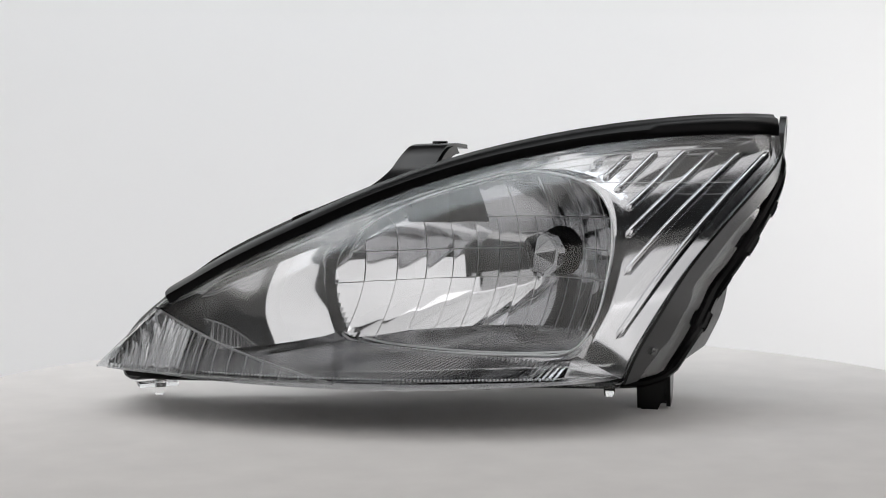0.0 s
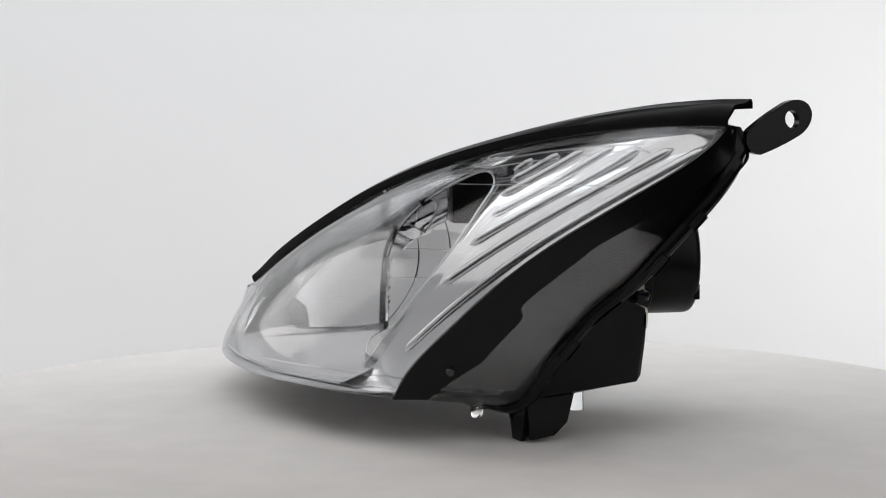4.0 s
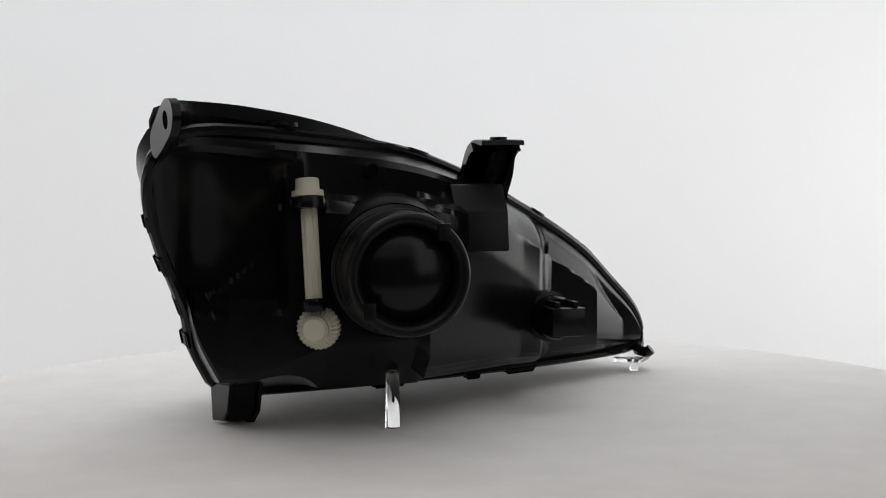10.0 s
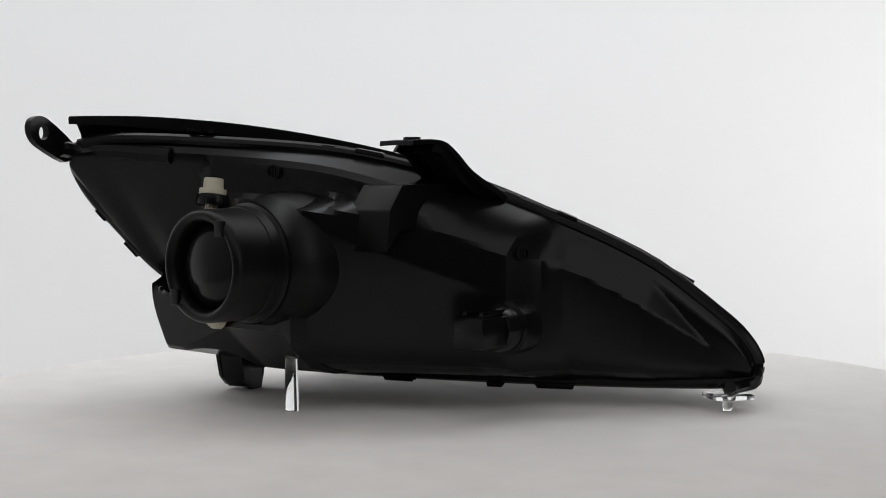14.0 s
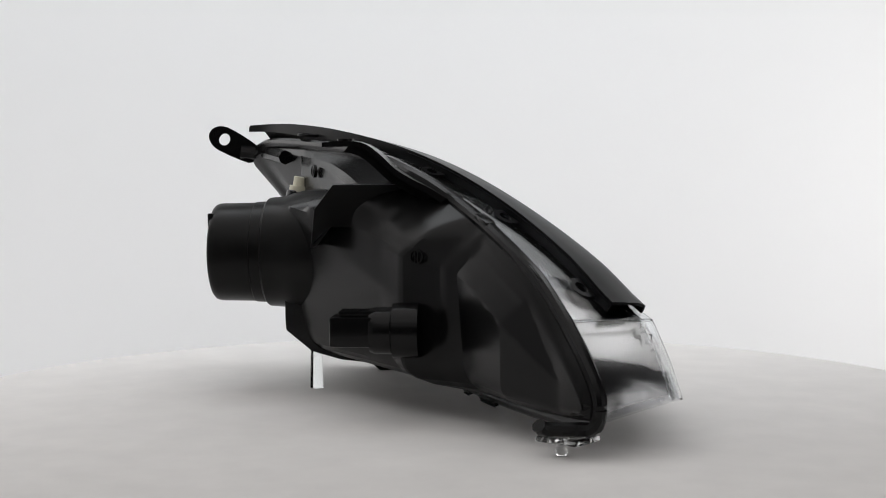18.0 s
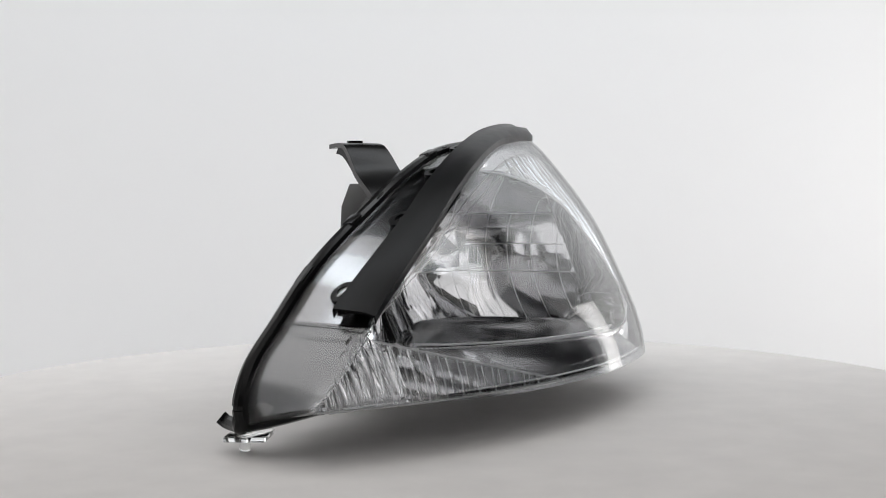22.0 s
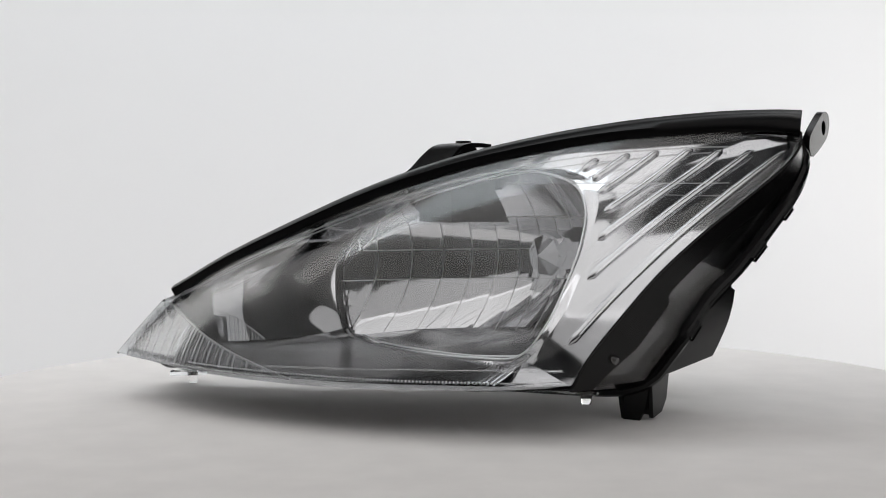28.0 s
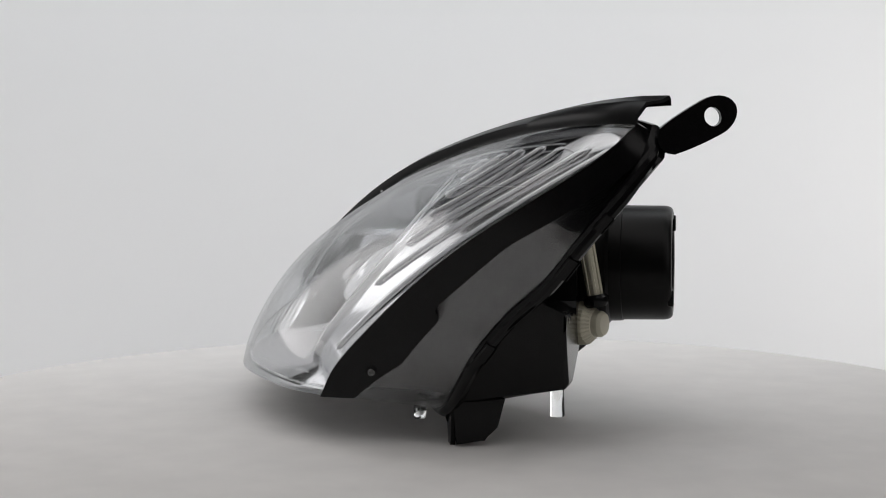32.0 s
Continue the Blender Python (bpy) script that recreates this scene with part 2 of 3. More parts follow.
RIM_LOW = [(-0.236, 0.018, 0.021), (-0.2, 0.017, 0.0185), (-0.1, 0.007, 0.0178), (0.0, -0.013, 0.0178), (0.09, -0.036, 0.0185), (0.15, -0.05, 0.021), (0.17, -0.051, 0.029)]
RIM_RIGHT = [(0.17, -0.051, 0.029), (0.1895, -0.0445, 0.0567), (0.206, -0.029, 0.083), (0.2255, -0.013, 0.104), (0.2465, 0.001, 0.132), (0.2632, 0.0165, 0.158), (0.269, 0.03, 0.18), (0.262, 0.037, 0.195)]
RIM_TOP = [(-0.199, 0.0155, 0.079), (-0.166, 0.0145, 0.104), (-0.125, 0.0147, 0.1255), (-0.077, 0.0152, 0.146), (-0.019, 0.019, 0.1675), (0.06, 0.026, 0.187), (0.15, 0.032, 0.1955), (0.23, 0.036, 0.199), (0.262, 0.037, 0.195)]
RIM_TIP = [(-0.236, 0.018, 0.021), (-0.238, 0.018, 0.036), (-0.225, 0.018, 0.0565), (-0.199, 0.0155, 0.079)]
NS, NT = 72, 36


def lens_grid(bulge=0.013):
    """The lens's outer face: a patch spanned by its four edges, blown outwards a little. [t][s], t from the bottom, s from the tip."""
    lo, hi = spline(EDGE_LOW, NS), spline(EDGE_TOP, NS)
    le, ri = spline(EDGE_TIP, NT), spline(EDGE_RIGHT, NT)
    g = np.zeros((NT, NS, 3))
    out = np.array([-0.25, -0.75, 0.55])
    for i, t in enumerate(np.linspace(0, 1, NT)):
        for j, s in enumerate(np.linspace(0, 1, NS)):
            ruled = (1 - t) * lo[j] + t * hi[j] + (1 - s) * le[i] + s * ri[i]
            corner = (1 - s) * (1 - t) * lo[0] + s * (1 - t) * lo[-1] + (1 - s) * t * hi[0] + s * t * hi[-1]
            puff = bulge * (1 - (2 * t - 1) ** 2) * math.sin(math.pi * s ** 1.15) ** 1.2
            g[i, j] = ruled - corner + out * puff
    return g


LENS = lens_grid()
LENS_NRM = np.cross(np.gradient(LENS, axis=1), np.gradient(LENS, axis=0))
LENS_NRM /= np.linalg.norm(LENS_NRM, axis=2, keepdims=True)
LENS_UVZ = np.stack([LENS[..., 0] * 0.8434 - LENS[..., 1] * 0.5373, -LENS[..., 0] * 0.5373 - LENS[..., 1] * 0.8434, LENS[..., 2]], -1).reshape(-1, 3)


def lens_v(u, z):
    """How far forward the lens lies at (u, z), in the lamp's axes."""
    d = (LENS_UVZ[:, 0] - u) ** 2 + (LENS_UVZ[:, 2] - z) ** 2
    k = np.argsort(d)[:4]
    w = 1 / (d[k] + 1e-7)
    return float((LENS_UVZ[k, 1] * w).sum() / w.sum())


def lens_at(t, s, deep=0.0):
    """A point at a depth under the lens's outer face; t from the bottom, s from the tip, both 0 to 1."""
    i, j = t * (NT - 1), s * (NS - 1)
    a, b = min(int(i), NT - 2), min(int(j), NS - 2)
    w, x = i - a, j - b
    mix = lambda g: (g[a, b] * (1 - w) + g[a + 1, b] * w) * (1 - x) + (g[a, b + 1] * (1 - w) + g[a + 1, b + 1] * w) * x
    return mix(LENS) - mix(LENS_NRM) * deep


def lens_under(u, z, deep=0.0):
    """A point at a depth under the lens's outer face, at u and z in the lamp's axes."""
    axis = np.array([0.8434, -0.5373])
    t, s = 0.3, 0.3
    for _ in range(12):
        p = lens_at(t, s)
        e = np.array([u - p[:2] @ axis, z - p[2]])
        a, b = (lens_at(t + 0.01, s) - p) / 0.01, (lens_at(t, s + 0.01) - p) / 0.01
        d = np.linalg.solve(np.array([[a[:2] @ axis, b[:2] @ axis], [a[2], b[2]]]), e)
        t, s = min(0.98, max(0.0, t + d[0])), min(0.98, max(0.0, s + d[1]))
    return lens_at(t, s, deep)


def outline_pair(n=40):
    """Matching loops round the lens's edge and the housing's rim, starting at the tip."""
    a = [spline(c, n) for c in (EDGE_LOW, EDGE_RIGHT, EDGE_TOP[::-1], EDGE_TIP[::-1])]
    b = [spline(c, n) for c in (RIM_LOW, RIM_RIGHT, RIM_TOP[::-1], RIM_TIP[::-1])]
    return np.concatenate([q[:-1] for q in a]), np.concatenate([q[:-1] for q in b])


def build_lens(lamp_unit):
    bm = bmesh.new()
    shell(bm, LENS, LENS - LENS_NRM * 0.0028)
    lens = part("lens", bm, CLEAR, lamp_unit, "clear polycarbonate front lens", 40)
    a, b = outline_pair()
    rows = []
    for k in np.linspace(0, 1, 9):
        rows.append(a * (1 - k) + b * k)
    rows = np.array(rows)
    mid = rows.mean(axis=(0, 1))
    inner = rows + (mid - rows) * 0.012
    bm = bmesh.new()
    vs = grid(bm, rows, wrap=True)
    vi = grid(bm, inner, wrap=True)
    for r in (0, -1):
        for j in range(len(vs[0])):
            k = (j + 1) % len(vs[0])
            bm.faces.new((vs[r][j], vs[r][k], vi[r][k], vi[r][j]))
    part("lens_skirt", bm, CLEAR, lens, "clear side wall of the lens", 40)
    mid2 = rows.mean(axis=0)
    way = (np.array([0.03, -0.03, 0.11]) - mid2)
    way /= np.linalg.norm(way, axis=1, keepdims=True)
    lin = [a * (1 - k) + b * k + way * (0.007 + 0.003 * math.sin(math.pi * k)) for k in np.linspace(0.06, 0.97, 8)]
    m = len(lin[0])
    seg = m // 4
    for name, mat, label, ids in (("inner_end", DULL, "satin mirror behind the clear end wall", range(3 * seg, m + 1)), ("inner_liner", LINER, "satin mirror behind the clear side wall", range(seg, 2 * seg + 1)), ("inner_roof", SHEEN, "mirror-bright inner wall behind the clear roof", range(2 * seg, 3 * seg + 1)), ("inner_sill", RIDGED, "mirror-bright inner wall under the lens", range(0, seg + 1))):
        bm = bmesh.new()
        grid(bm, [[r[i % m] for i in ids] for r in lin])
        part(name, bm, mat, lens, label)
    # moulded upright flutes behind the lower corner of the lens, and the fluted mirror behind them
    def roof(u):
        """Where the flutes end: on the tip's slanting edge, then on a straight slope down to the lower edge."""
        return min(0.0335 + 0.0431 * (u + 0.188) / 0.047, 0.0755 - 0.0425 * (u + 0.141) / 0.161) - 0.0015
    count = 32
    place = lambda k: -0.1805 + 0.196 * (k / (count - 1)) ** 1.12
    for k in range(count):
        u = place(k)
        low = 0.0335
        if roof(u) - low < 0.002:
            continue
        bm = bmesh.new()
        tube(bm, [lens_under(u, z, 0.0052) for z in np.linspace(low, roof(u), 7)], 0.0006 if k % 2 else 0.0014, 6 if k % 2 else 12)
        part("flute", bm, FLUTE if k % 2 else ACRYLIC, lens)
    sheet, mirror = [], []
    for k in range(8 * (count - 1) + 1):
        u = place(k / 8)
        if roof(u) > 0.0352:
            sheet.append([lens_under(u, z, 0.0052 - 0.0009 * abs(math.sin(math.pi * k / 8))) for z in np.linspace(0.0335, roof(u), 6)])
        if roof(u) > 0.04 and u < -0.118:
            mirror.append([lens_under(u, z, 0.0105 + 0.0022 * abs(math.sin(math.pi * k / 12)) + 0.0006 * math.sin(k * 0.9 + z * 160)) for z in np.linspace(0.034, roof(u) - 0.001, 8)])
    # rippled milky sheet added for the haze of scattered light
    bm = bmesh.new()
    grid(bm, sheet)
    part("prism_panel", bm, HAZE, lens, "faint milky sheet painting the haze of the lens's fluted corner", 30)
    bm = bmesh.new()
    grid(bm, mirror)
    part("fluted_mirror", bm, CHROME, lens, "fluted mirror behind the prism panel", 30)
    for line in ([lens_under(u, 0.034, 0.0048) for u in np.linspace(-0.183, 0.012, 40)], [lens_under(u, roof(u), 0.0048) for u in np.linspace(-0.141, 0.012, 40)]):
        bm = bmesh.new()
        tube(bm, spline(line, 161), lambda t: 0.0005 + 0.0005 * abs(math.sin(t * 40 * math.pi)), 6)
        part("flute_border", bm, FLUTE, lens)
    # stepped border moulded along the upper and lower edges of the face
    for t, s0, s1, r in ((0.905, 0.04, 0.78, 0.0007), (0.945, 0.04, 0.9, 0.0009), (0.055, 0.42, 0.97, 0.0008), (0.022, 0.05, 0.98, 0.0008)):
        line = [lens_at(t, s, 0.0036) for s in np.linspace(s0, s1, 60)]
        bm = bmesh.new()
        tube(bm, line, r * 0.7, 6)
        part("border_step", bm, FLUTE if t > 0.5 else ACRYLIC, lens)
    # parting line across the face, and two gate marks near the upper edge
    bm = bmesh.new()
    tube(bm, [lens_under(u, 0.1672 - 0.012 * (u - 0.1), 0.0034) for u in np.linspace(0.075, 0.2, 40)], 0.00035, 5)
    part("parting_line", bm, FLUTE, lens)
    for t, q in ((0.94, 0.43), (0.94, 0.645)):
        bm = bmesh.new()
        bmesh.ops.create_icosphere(bm, subdivisions=2, radius=0.0011, matrix=Matrix.Translation(lens_at(t, q, 0.0002)))
        part("gate_mark", bm, FLUTE, lens)
    # thickened seams where the end wall meets the face and the roof
    for seam in (spline(EDGE_TIP, 14), spline([TIP_TOP, (-0.2, -0.018, 0.0785), (-0.199, 0.0155, 0.0795)], 12)):
        bm = bmesh.new()
        tube(bm, seam, 0.001, 8)
        part("seam", bm, ACRYLIC, lens)
    # locating pins under the lens
    bm = bmesh.new()
    revolve(bm, pose(0.125, -0.058, 0.011), [(0, 0), (0.0035, 0.0005), (0.0042, 0.003), (0.0042, 0.012), (0, 0.012)], 16)
    part("locating_pin", bm, ACRYLIC, lens)
    bm = bmesh.new()
    box(bm, pose(0.118, -0.054, 0.0185, 0, 0, -20), 0.03, 0.008, 0.002, 0.0006)
    part("pin_tab", bm, ACRYLIC, lens)
    bm = bmesh.new()
    revolve(bm, pose(-0.2155, 0.03, 0.0), [(0, 0), (0.0032, 0.0004), (0.0036, 0.002), (0.0036, 0.0085), (0.005, 0.0095), (0.005, 0.012), (0, 0.012)], 16)
    part("locating_pin", bm, ACRYLIC, lens)
    bm = bmesh.new()
    box(bm, pose(-0.2165, 0.026, 0.0105, 0, 0, 20), 0.03, 0.026, 0.0035, 0.001)
    part("pin_tab", bm, ACRYLIC, lens)
    return lens


# ---- reflector, bezel ----
BOWL_U, BOWL_Z = 0.0574, 0.1095
RIM_BOWL = [(-0.069, 0.033, 0.099), (-0.0675, 0.035, 0.075), (-0.055, 0.036, 0.049), (-0.01, 0.044, 0.0455), (0.045, 0.05, 0.0455), (0.1, 0.052, 0.0475), (0.14, 0.05, 0.052),
            (0.1525, 0.037, 0.072), (0.1515, 0.015, 0.1), (0.146, -0.004, 0.123), (0.1345, -0.022, 0.147), (0.108, -0.036, 0.165), (0.063, -0.034, 0.173), (0.02, -0.014, 0.163), (-0.02, 0.006, 0.148), (-0.053, 0.024, 0.126)]


def bowl_v(r):
    return -0.102 + r * r / (4 * 0.03)


def build_reflector(lamp_unit):
    """Faceted bowl: a paraboloid cut by the rim, its upright strips scalloped and stepped."""
    rim = spline(RIM_BOWL, 120, closed=True)
    ang = np.arctan2(rim[:, 2] - BOWL_Z, rim[:, 0] - BOWL_U)
    rad = np.hypot(rim[:, 2] - BOWL_Z, rim[:, 0] - BOWL_U)
    order = np.argsort(ang)
    reach = lambda du, dz: np.interp(math.atan2(dz, du), ang[order], rad[order], period=2 * math.pi)
    front = lambda du, dz: np.interp(math.atan2(dz, du), ang[order], rim[order, 1], period=2 * math.pi)
    rng = random.Random(7)
    levels = (0.044, 0.0885, 0.1115, 0.137, 0.18)
    width = 0.0135
    sheets = (bmesh.new(), bmesh.new())
    edges = bmesh.new()
    for row in range(4):
        bm = sheets[1 if row > 1 else 0]
        for col in range(-10, 9):
            uc = col * width
            right = min(1, max(0, (uc + 0.02) / 0.04))
            tilt = ((0.02, 0.1, 0.08, 0.04)[row] - 0.05 * uc / 0.06) * (1 - right) * 0.6 + rng.uniform(-0.02, 0.02)
            lean, curve = ((0.0, 0.04, -0.03, 0.02)[row] + rng.uniform(-0.02, 0.02)) * (1 - 0.5 * right), (3.0, 5.0, 4.0, 3.0)[row] * (1 - 0.6 * right)
            zc = (levels[row] + levels[row + 1]) / 2 - BOWL_Z
            vs = {}
            for a in range(9):
                for b in range(13):
                    du = uc + width * (a / 8 - 0.5)
                    dz = levels[row] - BOWL_Z + (levels[row + 1] - levels[row]) * b / 12
                    v = bowl_v(math.hypot(du, dz)) + tilt * (du - uc) + lean * (dz - zc) + curve * (du - uc) ** 2
                    v = min(v, front(du, dz) - 0.002)
                    far = min(1, (reach(du, dz) + 0.0004) / max(1e-6, math.hypot(du, dz)))
                    vs[a, b] = (du * far, v, dz * far)
            made = {}
            inside = lambda du, dz: 0.018 < math.hypot(du, dz) < reach(du, dz) - 0.0002
            for a in range(8):
                for b in range(12):
                    ring = [math.hypot(vs[c][0], vs[c][2]) - reach(vs[c][0], vs[c][2]) for c in ((a, b), (a + 1, b), (a + 1, b + 1), (a, b + 1))]
                    if min(ring) < -0.0002 and math.hypot(vs[a, b][0], vs[a, b][2]) > 0.018:
                        q = []
                        for c in ((a, b), (a + 1, b), (a + 1, b + 1), (a, b + 1)):
                            if c not in made:
                                made[c] = bm.verts.new(lamp(BOWL_U + vs[c][0], vs[c][1], BOWL_Z + vs[c][2]))
                            q.append(made[c])
                        bm.faces.new(q)
            for side in ([(0, b) for b in range(13)], [(a, 0) for a in range(9)]):
                if (row == 0 and side[1][0]) or (row == 3 and side[1][1] and col % 2):
                    continue
                line = [vs[c] for c in side if inside(vs[c][0], vs[c][2])]
                if len(line) > 2:
                    tube(edges, [lamp(BOWL_U + p[0], p[1] + 0.0001, BOWL_Z + p[2]) for p in line], 0.00036 if side[1][0] else 0.0002, 5)
    bm = sheets[0]
    under = []
    for k in np.linspace(0.15, 1, 14):
        under.append([tuple(lamp(BOWL_U + (u - BOWL_U) * k, min(bowl_v(k * math.hypot(u - BOWL_U, z - BOWL_Z)) - 0.0035, v - 0.004), BOWL_Z + (z - BOWL_Z) * k)) for u, v, z in rim])
    grid(bm, under, wrap=True)
    wall = []
    for k in np.linspace(0, 1, 6):
        row = []
        for u, v, z in rim:
            deep = min(v - 0.002, bowl_v(math.hypot(u - BOWL_U, z - BOWL_Z)) - 0.006)
            row.append(tuple(lamp(u, v + (deep - v) * k, z)))
        wall.append(row)
    grid(bm, wall, wrap=True)
    refl = part("reflector", bm, BOWL, lamp_unit, "mirror-bright faceted reflector bowl", 12)
    part("stippled_facets", sheets[1], STIPPLE, refl, "finely stippled mirror facets", 12)
    part("facet_edges", edges, EDGES, refl)
    bead = [tuple(lamp(u, v + 0.0022, z)) for u, v, z in rim]
    bm = bmesh.new()
    tube(bm, bead, 0.0008, 6, closed=True)
    part("reflector_rim", bm, EDGES, refl)
    # bulb shield and its neck
    ax = frame_of(lamp(BOWL_U, -0.1, BOWL_Z), lamp(1, 0, 0), Vector((0, 0, 1)))
    ax = frame_of(lamp(BOWL_U, -0.1, BOWL_Z), Vector((0, 0, 1)), lamp(-1, 0, 0))
    if (ax.to_3x3() @ Vector((0, 0, 1))).dot(lamp(0, 1, 0)) < 0:
        ax = frame_of(lamp(BOWL_U, -0.1, BOWL_Z), Vector((0, 0, 1)), lamp(1, 0, 0))
    bm = bmesh.new()
    revolve(bm, ax, [(0.012, 0.0), (0.0122, 0.026), (0.0165, 0.027), (0.0168, 0.038), (0.0155, 0.0405), (0.0, 0.047)], 9)
    part("bulb_shield", bm, CHROME, refl, "faceted chrome bulb shield", 4)
    bm = bmesh.new()
    revolve(bm, ax, [(0.0, -0.004), (0.024, -0.006), (0.0235, 0.0), (0.013, 0.004), (0.0, 0.004)], 32)
    part("bulb_collar", bm, BLACK, refl)
    return refl


def build_bezel(lamp_unit):
    """Bright surround between the lens's edge and the bowl; its tip side falls back into the indicator chamber."""
    n = 144
    rim = spline(RIM_BOWL, n, closed=True)
    a, _ = outline_pair(60)
    au = a[:, 0] * 0.8434 - a[:, 1] * 0.5373
    av = -a[:, 0] * 0.5373 - a[:, 1] * 0.8434
    az = a[:, 2]
    c = np.array([0.045, 0.105])
    ang_out = np.arctan2(az - c[1], au - c[0])
    rows = []
    outer = []
    for u, v, z in rim:
        th = math.atan2(z - c[1], u - c[0])
        k = np.argsort(np.abs(np.angle(np.exp(1j * (ang_out - th)))))[:2]
        w = np.abs(np.angle(np.exp(1j * (ang_out[k[::-1]] - th)))) + 1e-6
        w /= w.sum()
        outer.append(((au[k] * w).sum(), (av[k] * w).sum(), (az[k] * w).sum()))
    cols = [i for i in range(n) if rim[i][0] < -0.035 and 0.052 < rim[i][2] < 0.123]
    start = min(i for i in cols if (i - 1) % n not in cols)
    keep = [(start + i) % n for i in range(len(cols))]
    others = [(start + len(cols) - 1 + i) % n for i in range(n - len(cols) + 2)]
    for k in np.linspace(0, 1, 28):
        row = []
        for (u, v, z), (ou, ov, oz) in zip(rim, outer):
            ou, oz = ou + (c[0] - ou) * 0.02, oz + (c[1] - oz) * 0.035
            uu, zz = u + (ou - u) * k, z + (oz - z) * k
            vv = v + (ov - 0.004 - v) * k
            lip = 0.004 * math.exp(-((k - 0.05) / 0.04) ** 2)
            row.append(tuple(lamp(uu, min(vv + lip, lens_v(uu, zz) - 0.0055), zz)))
        rows.append(row)
    sill = [i for i in others if rim[i][2] < 0.0535 and rim[i][0] < 0.14]
    upper = [i for i in others if i not in sill[1:-1]]
    cut = [k for k in range(1, len(upper)) if upper[k - 1] in sill and upper[k] in sill]
    bm = bmesh.new()
    for side in (upper[:cut[0]], upper[cut[0]:]) if cut else (upper,):
        if len(side) > 1:
            grid(bm, [[r[i] for i in side] for r in rows])
    bez = part("bezel", bm, BRIGHT, lamp_unit, "satin chrome bezel round the reflector", 50)
    bm = bmesh.new()
    grid(bm, [[(r[i][0], r[i][1], r[i][2] - (0.005 * math.sin(math.pi * j / (len(sill) - 1)) ** 0.4 if 0 < h < 27 else 0)) for j, i in enumerate(sill)] for h, r in enumerate(rows)])
    part("sill", bm, RIDGED, bez, "mirror-bright sill under the shelf")
    # indicator chamber: a shallow concave mirror, with a sloping ledge above it
    edge_r = spline([(-0.0615, 0.036, 0.051), (-0.0695, 0.034, 0.075), (-0.072, 0.033, 0.1), (-0.0705, 0.0315, 0.119)], 20)
    edge_t = spline([(-0.0705, 0.0315, 0.119), (-0.088, 0.047, 0.1125), (-0.11, 0.072, 0.1), (-0.132, 0.112, 0.083)], 28)
    edge_l = spline([(-0.124, 0.11, 0.043), (-0.13, 0.113, 0.064), (-0.132, 0.112, 0.083)], 20)
    edge_b = spline([(-0.0615, 0.036, 0.051), (-0.09, 0.06, 0.047), (-0.124, 0.11, 0.043)], 28)
    patch = []
    for i, t in enumerate(np.linspace(0, 1, 20)):
        row = []
        for j, s in enumerate(np.linspace(0, 1, 28)):
            p = (1 - t) * edge_b[j] + t * edge_t[j] + (1 - s) * edge_r[i] + s * edge_l[i]
            p = p - ((1 - s) * (1 - t) * edge_b[0] + s * (1 - t) * edge_b[-1] + (1 - s) * t * edge_t[0] + s * t * edge_t[-1])
            puff = -0.0145 * math.sin(math.pi * s) - 0.003 * math.sin(math.pi * t) * math.sin(math.pi * s)
            row.append(tuple(lamp(p[0] - puff * 0.6, p[1] - puff * 0.8, p[2])))
        patch.append(row)
    bm = bmesh.new()
    grid(bm, patch)
    part("indicator_reflector", bm, CHROME, lamp_unit, "mirror-bright indicator chamber", 50)
    inner = spline([(-0.052, 0.026, 0.1285), (-0.062, 0.03, 0.1235), (-0.0705, 0.0315, 0.119), (-0.088, 0.047, 0.1125), (-0.11, 0.072, 0.1), (-0.132, 0.112, 0.083)], 30)
    outer_l = spline([(-0.04, 0.05, 0.145), (-0.052, 0.061, 0.139), (-0.0612, 0.0705, 0.1335), (-0.0994, 0.107, 0.1105), (-0.137, 0.143, 0.0785)], 30)
    rows_l = []
    for t in np.linspace(0, 1, 8):
        row = []
        for p, q in zip(inner, outer_l):
            u, v, z = p + (q - p) * t
            row.append(tuple(lamp(u, min(v + 0.004 * math.sin(math.pi * t), lens_v(u, z) - 0.004), z)))
        rows_l.append(row)
    bm = bmesh.new()
    grid(bm, rows_l)
    part("ledge", bm, BRIGHT, bez)
    # raised ribs on the outer wing: top and bottom ends, in the lamp's axes
    cloud = np.array([(p[0] * 0.8434 - p[1] * 0.5373, -p[0] * 0.5373 - p[1] * 0.8434, p[2]) for row in rows for p in row])

    def face(u, z):
        near = cloud[np.argsort((cloud[:, 0] - u) ** 2 + (cloud[:, 2] - z) ** 2)[:14]]
        fit = np.linalg.lstsq(np.c_[near[:, 0] - u, near[:, 2] - z, np.ones(len(near))], near[:, 1], rcond=None)[0]
        return float(fit[2])
    ends = (((0.1103, 0.181), (0.1073, 0.1723)), ((0.1273, 0.1843), (0.1203, 0.166)), ((0.1428, 0.1864), (0.1328, 0.1565)), ((0.1607, 0.188), (0.1451, 0.144)),
            ((0.1766, 0.1874), (0.1517, 0.126)), ((0.1919, 0.1863), (0.1586, 0.1003)), ((0.2076, 0.1862), (0.1634, 0.0588)))
    for (u0, z0), (u1, z1) in ends:
        pts = []
        long = math.hypot(u1 - u0, z1 - z0)
        for t in np.linspace(0, 1, 5):
            u, z = u0 + (u1 - u0) * t, z0 + (z1 - z0) * t
            pts.append((u, face(u, z), z))
        pts = [tuple(lamp(u, v - 0.0008, z)) for u, v, z in spline(pts, 40)]
        bm = bmesh.new()
